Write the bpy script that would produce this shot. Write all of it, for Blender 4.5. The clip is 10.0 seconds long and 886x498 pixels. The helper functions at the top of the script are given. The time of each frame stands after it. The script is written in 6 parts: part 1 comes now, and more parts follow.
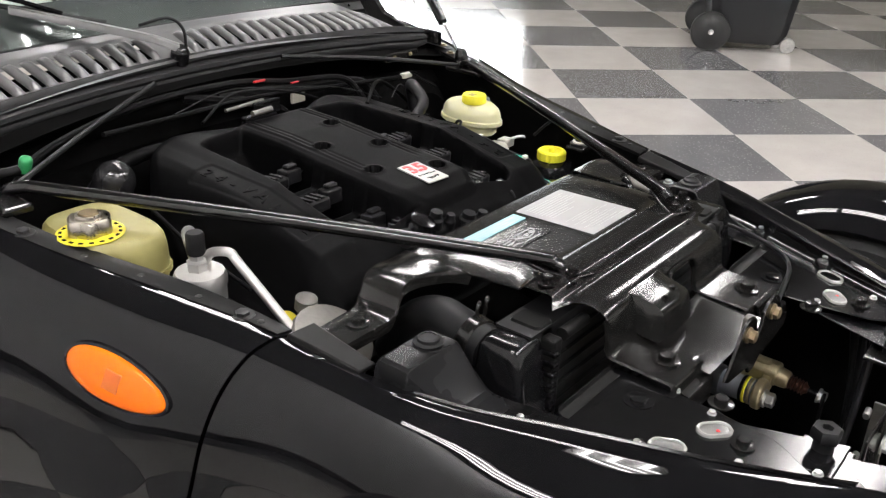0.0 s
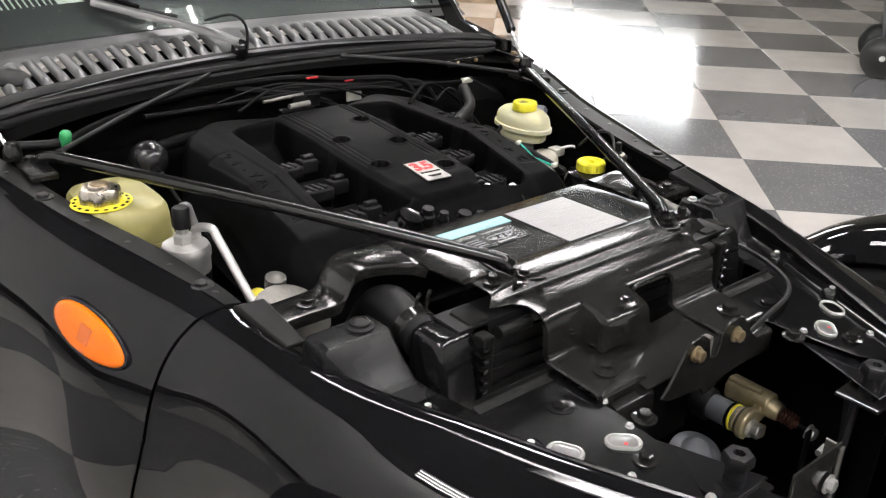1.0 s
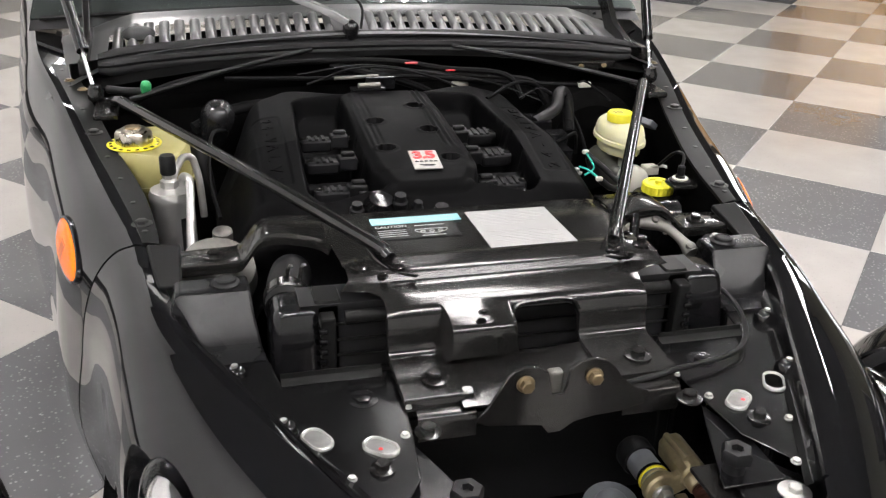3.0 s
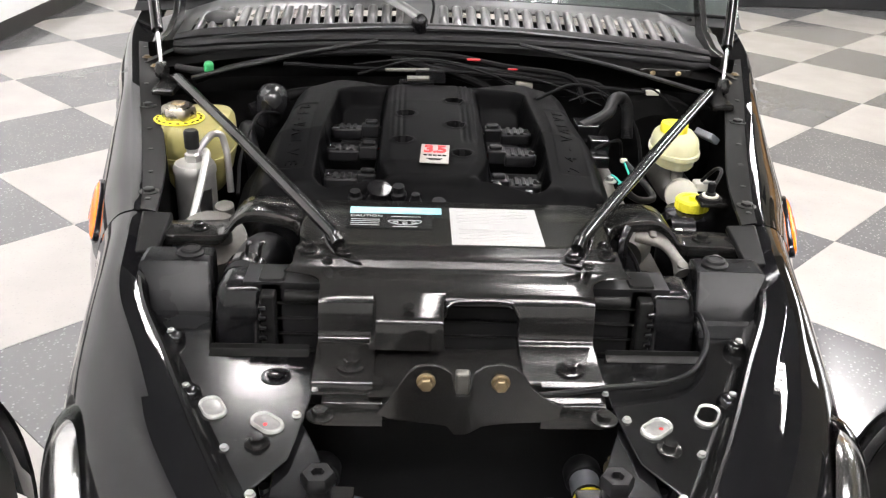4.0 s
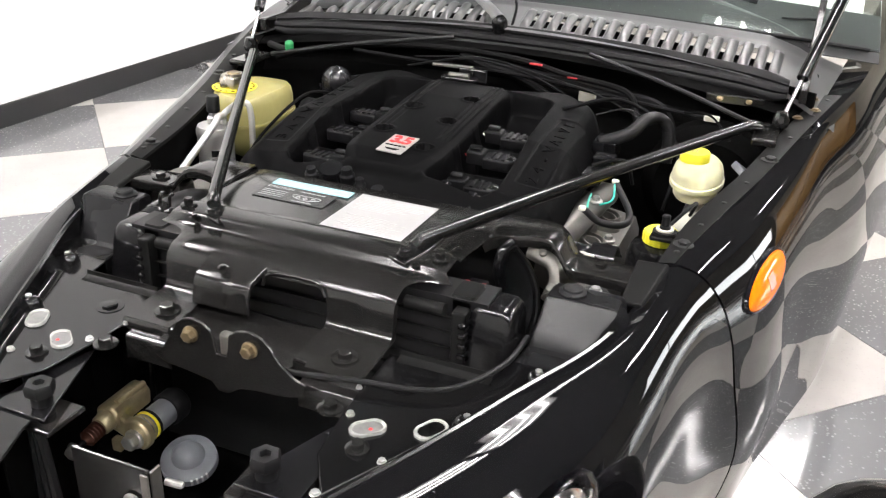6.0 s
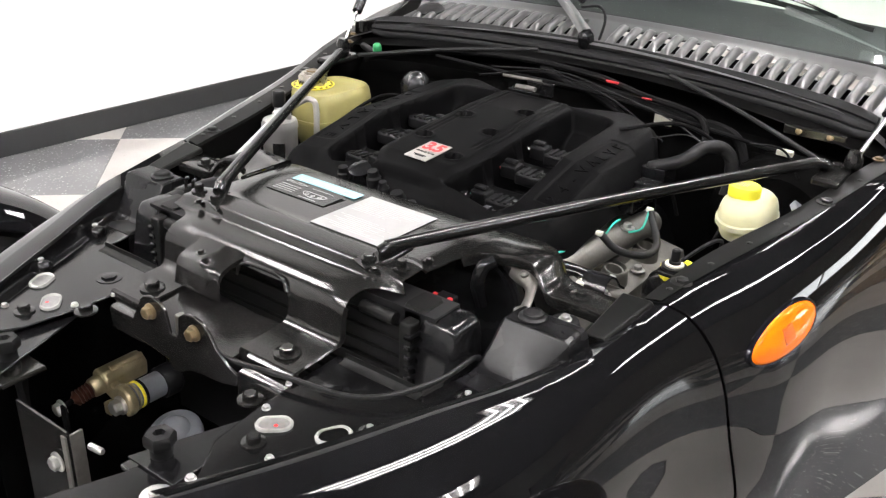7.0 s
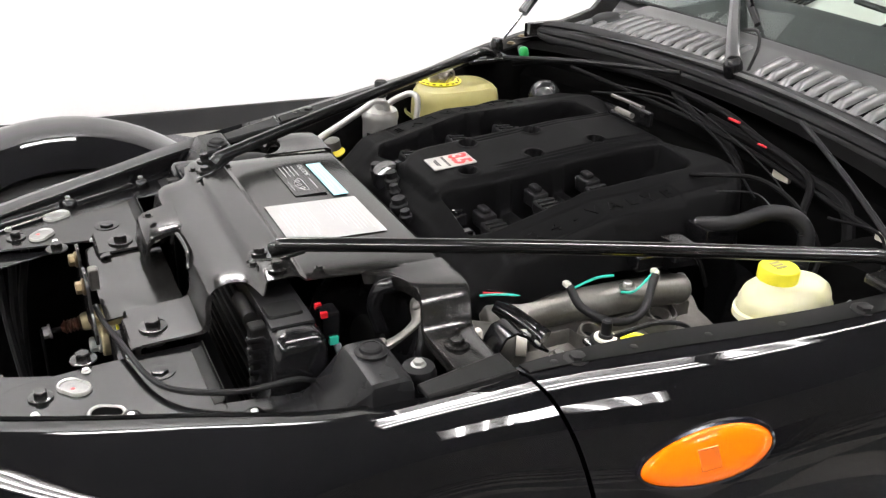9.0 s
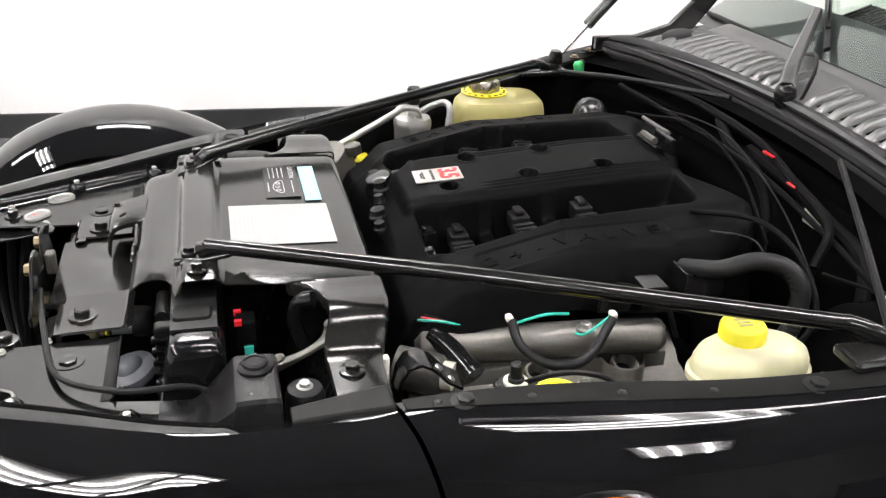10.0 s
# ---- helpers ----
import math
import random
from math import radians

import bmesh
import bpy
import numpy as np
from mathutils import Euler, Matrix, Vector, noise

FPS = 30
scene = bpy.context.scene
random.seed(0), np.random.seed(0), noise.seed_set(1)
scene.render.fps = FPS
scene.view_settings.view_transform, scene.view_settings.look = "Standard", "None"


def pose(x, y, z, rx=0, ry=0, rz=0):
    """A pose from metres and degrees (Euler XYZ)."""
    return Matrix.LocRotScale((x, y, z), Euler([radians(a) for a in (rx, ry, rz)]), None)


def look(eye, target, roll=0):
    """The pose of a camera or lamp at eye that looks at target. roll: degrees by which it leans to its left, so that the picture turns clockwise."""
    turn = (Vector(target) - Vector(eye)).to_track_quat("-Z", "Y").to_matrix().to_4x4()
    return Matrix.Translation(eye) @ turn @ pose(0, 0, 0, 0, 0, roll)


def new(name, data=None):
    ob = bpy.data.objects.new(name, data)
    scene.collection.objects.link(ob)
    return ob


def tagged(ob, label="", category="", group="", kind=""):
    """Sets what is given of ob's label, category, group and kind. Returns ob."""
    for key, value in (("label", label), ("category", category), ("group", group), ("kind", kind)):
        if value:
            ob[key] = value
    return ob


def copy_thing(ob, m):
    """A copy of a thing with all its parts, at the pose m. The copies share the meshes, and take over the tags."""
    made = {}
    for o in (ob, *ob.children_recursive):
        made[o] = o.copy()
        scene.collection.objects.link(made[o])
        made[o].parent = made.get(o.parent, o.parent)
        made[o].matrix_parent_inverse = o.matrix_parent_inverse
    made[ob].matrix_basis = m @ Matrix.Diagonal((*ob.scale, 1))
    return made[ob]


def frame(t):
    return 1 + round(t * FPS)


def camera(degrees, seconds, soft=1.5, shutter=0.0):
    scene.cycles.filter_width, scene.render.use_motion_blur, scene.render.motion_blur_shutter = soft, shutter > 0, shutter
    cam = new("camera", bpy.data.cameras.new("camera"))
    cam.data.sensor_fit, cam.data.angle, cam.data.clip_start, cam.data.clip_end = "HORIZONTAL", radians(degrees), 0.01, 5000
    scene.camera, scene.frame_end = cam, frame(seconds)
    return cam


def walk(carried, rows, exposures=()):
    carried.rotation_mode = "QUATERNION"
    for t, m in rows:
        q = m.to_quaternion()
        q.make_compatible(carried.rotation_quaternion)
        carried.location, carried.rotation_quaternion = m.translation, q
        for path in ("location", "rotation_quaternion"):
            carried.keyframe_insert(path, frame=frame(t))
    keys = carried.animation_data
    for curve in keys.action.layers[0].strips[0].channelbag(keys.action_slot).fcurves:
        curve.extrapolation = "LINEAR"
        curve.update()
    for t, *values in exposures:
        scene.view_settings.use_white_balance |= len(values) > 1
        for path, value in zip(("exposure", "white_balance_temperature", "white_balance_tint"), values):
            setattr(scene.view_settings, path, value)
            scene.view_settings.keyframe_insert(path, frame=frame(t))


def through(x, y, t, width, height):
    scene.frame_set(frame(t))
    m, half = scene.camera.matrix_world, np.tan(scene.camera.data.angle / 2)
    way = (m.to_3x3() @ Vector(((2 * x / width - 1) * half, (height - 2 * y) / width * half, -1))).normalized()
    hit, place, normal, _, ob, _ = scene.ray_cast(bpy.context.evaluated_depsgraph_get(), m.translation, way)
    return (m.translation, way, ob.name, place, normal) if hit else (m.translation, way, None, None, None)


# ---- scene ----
cam = camera(51.3, 10.0, soft=1.3)
PATH = [
    (0, look((-1.015, -0.532, 1.299), (0.424, 0.569, 0.453), 2.4)),
    (0.5, look((-0.946, -0.652, 1.3), (0.371, 0.596, 0.459), 2.3)),
    (1, look((-0.859, -0.747, 1.299), (0.326, 0.633, 0.467), 2.2)),
    (1.5, look((-0.742, -0.838, 1.296), (0.293, 0.658, 0.465), 2.1)),
    (2, look((-0.607, -0.912, 1.296), (0.23, 0.702, 0.463), 2.1)),
    (2.5, look((-0.484, -0.968, 1.298), (0.189, 0.718, 0.457), 2.2)),
    (4, look((-0.06, -1.051, 1.298), (0.014, 0.753, 0.437), 2.3)),
    (4.5, look((0.085, -1.056, 1.297), (-0.038, 0.745, 0.436), 2.3)),
    (5, look((0.247, -1.04, 1.301), (-0.063, 0.736, 0.435), 2.1)),
    (5.5, look((0.404, -1.011, 1.306), (-0.079, 0.723, 0.433), 2.1)),
    (7, look((0.79, -0.808, 1.309), (-0.266, 0.652, 0.443), 2.2)),
    (7.5, look((0.881, -0.696, 1.305), (-0.362, 0.606, 0.433), 2.1)),
    (8, look((0.966, -0.574, 1.303), (-0.429, 0.555, 0.42), 2.0)),
    (8.5, look((1.034, -0.44, 1.302), (-0.471, 0.537, 0.419), 2.1)),
    (9, look((1.084, -0.294, 1.3), (-0.519, 0.511, 0.414), 2.1)),
    (9.5, look((1.104, -0.147, 1.293), (-0.582, 0.471, 0.412), 2.0)),
    (10, look((1.11, -0.01, 1.287), (-0.63, 0.436, 0.408), 2.1)),
]
walk(cam, PATH, [(0.0, -0.45), (2.5, -0.50), (4.0, 0.0), (5.5, 0.09), (7.5, -0.04), (10.0, -0.10)])

# ---------------------------------------------------------------- world and light
world = bpy.data.worlds.new("world")
scene.world = world
world.use_nodes = True
world.node_tree.nodes["Background"].inputs[0].default_value = (0.9, 0.95, 1.0, 1)
world.node_tree.nodes["Background"].inputs[1].default_value = 0.02


# ---------------------------------------------------------------- materials
def material(name, color, rough=0.5, metal=0.0, coat=0.0, grain=0.0, grain_scale=80.0, bump=0.0, bump_scale=200.0,
             stain=0.0, stain_scale=6.0, rough_var=0.0, emit=0.0, through=0.0, ior=1.45, subsurface=0.0, coat_rough=0.03, spec=0.5, coat_ior=1.5):
    """A plain material with variation at two scales, in metres."""
    m = bpy.data.materials.new(name)
    m.use_nodes = True
    nt = m.node_tree
    bsdf = nt.nodes["Principled BSDF"]
    bsdf.inputs["Base Color"].default_value = (*color, 1)
    bsdf.inputs["Roughness"].default_value = rough
    bsdf.inputs["Metallic"].default_value = metal
    bsdf.inputs["Coat Weight"].default_value = coat
    bsdf.inputs["Coat Roughness"].default_value = coat_rough
    bsdf.inputs["Coat IOR"].default_value = coat_ior
    bsdf.inputs["IOR"].default_value = ior
    bsdf.inputs["Specular IOR Level"].default_value = spec
    bsdf.inputs["Transmission Weight"].default_value = through
    if subsurface:
        bsdf.inputs["Subsurface Weight"].default_value = subsurface
        bsdf.inputs["Subsurface Radius"].default_value = (0.02, 0.02, 0.01)
    if emit:
        bsdf.inputs["Emission Color"].default_value = (*color, 1)
        bsdf.inputs["Emission Strength"].default_value = emit
    coord = nt.nodes.new("ShaderNodeTexCoord")
    if grain or stain:
        fine = nt.nodes.new("ShaderNodeTexNoise")
        fine.inputs["Scale"].default_value = grain_scale
        fine.inputs["Detail"].default_value = 4
        broad = nt.nodes.new("ShaderNodeTexNoise")
        broad.inputs["Scale"].default_value = stain_scale
        broad.inputs["Detail"].default_value = 5
        nt.links.new(coord.outputs["Object"], fine.inputs["Vector"])
        nt.links.new(coord.outputs["Object"], broad.inputs["Vector"])
        add = nt.nodes.new("ShaderNodeMath")
        add.operation = "MULTIPLY_ADD"
        add.inputs[1].default_value = 2 * grain
        add.inputs[2].default_value = 1 - grain - stain
        more = nt.nodes.new("ShaderNodeMath")
        more.operation = "MULTIPLY_ADD"
        more.inputs[1].default_value = 2 * stain
        nt.links.new(fine.outputs["Fac"], add.inputs[0])
        nt.links.new(broad.outputs["Fac"], more.inputs[0])
        nt.links.new(add.outputs[0], more.inputs[2])
        hsv = nt.nodes.new("ShaderNodeHueSaturation")
        hsv.inputs["Color"].default_value = (*color, 1)
        nt.links.new(more.outputs[0], hsv.inputs["Value"])
        nt.links.new(hsv.outputs["Color"], bsdf.inputs["Base Color"])
        if rough_var:
            rr = nt.nodes.new("ShaderNodeMath")
            rr.operation = "MULTIPLY_ADD"
            rr.inputs[1].default_value = 2 * rough_var
            rr.inputs[2].default_value = rough - rough_var
            rr.use_clamp = True
            nt.links.new(broad.outputs["Fac"], rr.inputs[0])
            nt.links.new(rr.outputs[0], bsdf.inputs["Roughness"])
    if bump:
        noisy = nt.nodes.new("ShaderNodeTexNoise")
        noisy.inputs["Scale"].default_value = bump_scale
        noisy.inputs["Detail"].default_value = 3
        nt.links.new(coord.outputs["Object"], noisy.inputs["Vector"])
        b = nt.nodes.new("ShaderNodeBump")
        b.inputs["Strength"].default_value = bump
        b.inputs["Distance"].default_value = 0.002
        nt.links.new(noisy.outputs["Fac"], b.inputs["Height"])
        nt.links.new(b.outputs["Normal"], bsdf.inputs["Normal"])
    return m


PAINT = material("black_paint", (0.004, 0.004, 0.0045), 0.3, coat=1.0, grain=0.1, stain=0.1, bump=0.003, bump_scale=900, coat_rough=0.012, spec=0.0, coat_ior=1.36)
SATIN = material("satin_black_steel", (0.009, 0.0087, 0.0084), 0.16, grain=0.15, grain_scale=150, stain=0.25, stain_scale=9, rough_var=0.04, bump=0.002, bump_scale=260, spec=0.45)
TUBE = material("black_tube_paint", (0.006, 0.006, 0.006), 0.15, grain=0.1, stain=0.15, rough_var=0.06, spec=0.5)
PLASTIC = material("black_moulded_plastic", (0.006, 0.006, 0.0065), 0.44, grain=0.15, grain_scale=400, stain=0.2, stain_scale=12, rough_var=0.1, bump=0.15, bump_scale=1400, spec=0.12)
TRAY_SOFT = material("satin_black_tray_plastic", (0.0035, 0.0035, 0.0037), 0.14, grain=0.12, grain_scale=300, stain=0.25, stain_scale=14, rough_var=0.05, bump=0.002, bump_scale=500, spec=0.36)
PAD = material("moulded_block_plastic", (0.007, 0.007, 0.0075), 0.27, grain=0.12, grain_scale=300, stain=0.25, stain_scale=14, rough_var=0.06, spec=0.16)
TRAY_DULL = material("dusty_black_steel", (0.007, 0.007, 0.0069), 0.38, grain=0.2, grain_scale=200, stain=0.4, stain_scale=18, rough_var=0.1, bump=0.02, bump_scale=500, spec=0.09)
WORN = material("worn_cap_metal", (0.42, 0.39, 0.34), 0.28, metal=1.0, grain=0.15, grain_scale=200, stain=0.35, stain_scale=40, rough_var=0.1)
COVER = material("matt_black_cover_plastic", (0.0024, 0.0024, 0.0026), 0.46, grain=0.15, grain_scale=400, stain=0.2, stain_scale=10, rough_var=0.1, bump=0.10, bump_scale=1300, spec=0.025)
TRAY = material("smooth_black_plastic", (0.005, 0.005, 0.0055), 0.15, grain=0.1, stain=0.25, stain_scale=14, rough_var=0.05, bump=0.02, bump_scale=900, spec=0.38)
RUBBER = material("black_rubber", (0.007, 0.007, 0.0075), 0.48, grain=0.2, grain_scale=120, stain=0.2, rough_var=0.1, bump=0.06, bump_scale=400, spec=0.18)
LOOM = material("dull_loom_tape", (0.0035, 0.0035, 0.0037), 0.6, grain=0.3, grain_scale=200, stain=0.3, bump=0.2, bump_scale=300, spec=0.05)
BRASS = material("tarnished_cast_brass", (0.40, 0.34, 0.21), 0.42, metal=0.7, grain=0.2, grain_scale=160, stain=0.4, stain_scale=25, rough_var=0.12, bump=0.2, bump_scale=250)
# near black without gloss: the shade of deep recesses is put into the colour
DARK = material("shaded_black_cavity", (0.003, 0.003, 0.003), 0.6, grain=0.3, stain=0.3, bump=0.2, bump_scale=60, spec=0.0)
BOLT = material("dull_black_bolt_steel", (0.02, 0.02, 0.02), 0.38, metal=0.5, grain=0.2, grain_scale=200, stain=0.3, stain_scale=60, rough_var=0.1, spec=0.4)
COWL = material("grey_black_cowl_plastic", (0.045, 0.0455, 0.046), 0.33, grain=0.15, grain_scale=500, stain=0.15, rough_var=0.06, bump=0.015, bump_scale=1100, spec=0.9)
FIN = material("radiator_core", (0.006, 0.006, 0.0065), 0.5, grain=0.3, grain_scale=300, stain=0.3, spec=0.3)
CHROME = material("chrome", (0.7, 0.7, 0.7), 0.16, metal=1.0, grain=0.1, stain=0.15, rough_var=0.08)
ZINC = material("zinc_plated_steel", (0.5, 0.5, 0.48), 0.36, metal=0.9, grain=0.2, stain=0.3, stain_scale=40, rough_var=0.12)
GOLD = material("yellow_zinc_bolt", (0.19, 0.145, 0.085), 0.42, metal=0.8, grain=0.25, stain=0.35, stain_scale=60)
ALLOY = material("cast_aluminium", (0.125, 0.12, 0.11), 0.5, metal=0.75, grain=0.2, grain_scale=180, stain=0.4, stain_scale=22, rough_var=0.15, bump=0.15, bump_scale=350)
PIPE = material("bright_aluminium_pipe", (0.5, 0.495, 0.48), 0.34, metal=0.75, grain=0.1, stain=0.2, rough_var=0.08)
CREAM = material("translucent_cream_plastic", (0.62, 0.60, 0.39), 0.36, grain=0.06, stain=0.14, stain_scale=18, subsurface=0.35, bump=0.03, bump_scale=300)
AGED = material("yellowed_tank_plastic", (0.29, 0.262, 0.10), 0.4, grain=0.08, stain=0.25, stain_scale=14, subsurface=0.1, bump=0.03, bump_scale=300)
YELLOW = material("yellow_cap_plastic", (0.75, 0.68, 0.04), 0.4, grain=0.08, stain=0.15, stain_scale=40)
YELLOW_LABEL = material("yellow_caution_label", (0.75, 0.65, 0.03), 0.4, grain=0.05, stain=0.1)
AMBER = material("amber_lens", (0.92, 0.17, 0.002), 0.10, coat=0.25, grain=0.05, grain_scale=300, stain=0.08, stain_scale=30, subsurface=0.10, bump=0.02, bump_scale=700, spec=0.3)
AMBER_DEEP = material("amber_bulb_shade", (0.6, 0.12, 0.01), 0.25, coat=0.4)
WHITE_LABEL = material("white_paper_label", (0.31, 0.31, 0.305), 0.42, grain=0.05, stain=0.06)
CYAN_LABEL = material("pale_blue_label", (0.27, 0.52, 0.57), 0.4, grain=0.05, stain=0.06)
BLACK_LABEL = material("black_label", (0.01, 0.01, 0.01), 0.25, grain=0.1, stain=0.1)
FAINT_INK = material("faint_print", (0.45, 0.45, 0.45), 0.5)
PALE_INK = material("pale_ink", (0.4, 0.4, 0.4), 0.5)
SILVER_BADGE = material("brushed_silver_badge", (0.42, 0.41, 0.39), 0.42, metal=0.6, grain=0.12, grain_scale=300, stain=0.1)
RED = material("red_lettering", (0.62, 0.02, 0.02), 0.4, grain=0.05, stain=0.1)
RED_GLOW = material("red_connector", (0.42, 0.012, 0.018), 0.35, grain=0.05, stain=0.1)
GREEN = material("green_plastic", (0.03, 0.26, 0.09), 0.35, grain=0.1, stain=0.2, subsurface=0.2)
TEAL = material("teal_wire", (0.03, 0.42, 0.32), 0.4, grain=0.1, stain=0.1)
WHITE_PLASTIC = material("white_plastic", (0.62, 0.60, 0.52), 0.45, grain=0.1, stain=0.2)
OVAL = material("clear_oval_plug", (0.34, 0.34, 0.325), 0.2, metal=0.2, coat=0.5, grain=0.15, grain_scale=120, stain=0.3, stain_scale=60)
OVAL_IN = material("grey_oval_recess", (0.13, 0.13, 0.127), 0.3, metal=0.2, grain=0.25, grain_scale=200, stain=0.4, stain_scale=70, coat=0.4)
HORN_GREY = material("grey_horn_can", (0.16, 0.168, 0.185), 0.4, grain=0.15, stain=0.25, rough_var=0.1)
BROWN = material("copper_winding", (0.06, 0.022, 0.013), 0.45, metal=0.5, grain=0.2, stain=0.2)
LENS = material("clear_headlamp_lens", (0.95, 0.95, 0.95), 0.02, through=1.0, ior=1.3)
REFLECTOR = material("headlamp_reflector", (0.8, 0.8, 0.8), 0.12, metal=1.0, grain=0.2, grain_scale=60, stain=0.2, bump=0.06, bump_scale=90)
GLASS = material("tinted_windscreen", (0.86, 0.96, 0.91), 0.02, through=1.0, ior=1.35)
DASH = material("pale_dashboard_vinyl", (0.6, 0.6, 0.56), 0.6, grain=0.1, grain_scale=300, stain=0.1, bump=0.1, bump_scale=500)
TYRE = material("tyre_rubber", (0.012, 0.012, 0.012), 0.5, grain=0.2, stain=0.2, bump=0.1, bump_scale=150)



def tile_material(name, color, fleck, amount):
    """Vinyl tile: flecks, faint clouds, a shade of its own for each tile, polished wax on top."""
    m = bpy.data.materials.new(name)
    m.use_nodes = True
    nt = m.node_tree
    bsdf = nt.nodes["Principled BSDF"]
    bsdf.inputs["Roughness"].default_value = 0.16
    bsdf.inputs["Coat Weight"].default_value = 0.35
    bsdf.inputs["Coat Roughness"].default_value = 0.06
    geo = nt.nodes.new("ShaderNodeNewGeometry")
    info = nt.nodes.new("ShaderNodeObjectInfo")
    spots = nt.nodes.new("ShaderNodeTexVoronoi")
    spots.inputs["Scale"].default_value = 75
    cloud = nt.nodes.new("ShaderNodeTexNoise")
    cloud.inputs["Scale"].default_value = 5
    cloud.inputs["Detail"].default_value = 5
    nt.links.new(geo.outputs["Position"], spots.inputs["Vector"])
    nt.links.new(geo.outputs["Position"], cloud.inputs["Vector"])
    pick = nt.nodes.new("ShaderNodeMapRange")
    pick.inputs["From Min"].default_value = 0.12
    pick.inputs["From Max"].default_value = 0.30
    pick.inputs["To Min"].default_value = amount
    pick.inputs["To Max"].default_value = 0.0
    nt.links.new(spots.outputs["Distance"], pick.inputs["Value"])
    gate = nt.nodes.new("ShaderNodeMath")
    gate.operation = "MULTIPLY"
    nt.links.new(pick.outputs[0], gate.inputs[0])
    nt.links.new(spots.outputs["Color"], gate.inputs[1])
    mix = nt.nodes.new("ShaderNodeMix")
    mix.data_type = "RGBA"
    mix.inputs[6].default_value = (*color, 1)
    mix.inputs[7].default_value = (*fleck, 1)
    nt.links.new(gate.outputs[0], mix.inputs[0])
    shade = nt.nodes.new("ShaderNodeMath")
    shade.operation = "MULTIPLY_ADD"
    shade.inputs[1].default_value = 0.12
    shade.inputs[2].default_value = 0.8
    nt.links.new(info.outputs["Random"], shade.inputs[0])
    both = nt.nodes.new("ShaderNodeMath")
    both.operation = "MULTIPLY_ADD"
    both.inputs[1].default_value = 0.28
    nt.links.new(cloud.outputs["Fac"], both.inputs[0])
    nt.links.new(shade.outputs[0], both.inputs[2])
    hsv = nt.nodes.new("ShaderNodeHueSaturation")
    nt.links.new(mix.outputs[2], hsv.inputs["Color"])
    nt.links.new(both.outputs[0], hsv.inputs["Value"])
    nt.links.new(hsv.outputs["Color"], bsdf.inputs["Base Color"])
    rough = nt.nodes.new("ShaderNodeMath")
    rough.operation = "MULTIPLY_ADD"
    rough.inputs[1].default_value = 0.12
    rough.inputs[2].default_value = 0.10
    nt.links.new(cloud.outputs["Fac"], rough.inputs[0])
    nt.links.new(rough.outputs[0], bsdf.inputs["Roughness"])
    wave = nt.nodes.new("ShaderNodeTexNoise")
    wave.inputs["Scale"].default_value = 9
    nt.links.new(geo.outputs["Position"], wave.inputs["Vector"])
    bump = nt.nodes.new("ShaderNodeBump")
    bump.inputs["Strength"].default_value = 0.06
    bump.inputs["Distance"].default_value = 0.004
    nt.links.new(wave.outputs["Fac"], bump.inputs["Height"])
    nt.links.new(bump.outputs["Normal"], bsdf.inputs["Normal"])
    return m


TILE_LIGHT = tile_material("light_vinyl_tile", (0.50, 0.475, 0.45), (0.36, 0.345, 0.33), 0.5)
TILE_DARK = tile_material("dark_vinyl_tile", (0.155, 0.155, 0.16), (0.5, 0.5, 0.5), 1.0)
GROUT = material("dark_floor_adhesive", (0.08, 0.08, 0.08), 0.7, grain=0.2, stain=0.2)
WALL = material("white_wall_paint", (0.82, 0.82, 0.82), 0.6, grain=0.02, stain=0.04, stain_scale=2, bump=0.03, bump_scale=150)
# darkened so that the black body mirrors a dim side of the room
WALL_EAST = material("darkened_taupe_wall", (0.11, 0.103, 0.08), 0.6, grain=0.03, stain=0.1, stain_scale=1.2)
WALL_DIM = material("beige_wall_paint", (0.45, 0.42, 0.35), 0.6, grain=0.03, stain=0.08, stain_scale=1.5, bump=0.03, bump_scale=150)
BASEBOARD = material("black_vinyl_baseboard", (0.018, 0.018, 0.019), 0.4, grain=0.15, stain=0.2, rough_var=0.1)
CEILING = material("grey_ceiling", (0.07, 0.07, 0.069), 0.8, grain=0.03, stain=0.06)
LAMP_GLOW = material("fluorescent_diffuser", (1.0, 0.964, 0.954), 0.5, emit=114.0)
LAMP_BODY = material("white_lamp_housing", (0.75, 0.75, 0.75), 0.5, grain=0.02, stain=0.05)
DOOR_GLOW = material("daylit_pane", (0.95, 0.98, 1.0), 0.5, emit=13.0)
OAK = material("honey_oak_wood", (0.42, 0.22, 0.06), 0.35, grain=0.3, grain_scale=25, stain=0.3, stain_scale=3)
BIN_PLASTIC = material("black_bin_plastic", (0.008, 0.0085, 0.010), 0.42, grain=0.1, stain=0.2, rough_var=0.1)


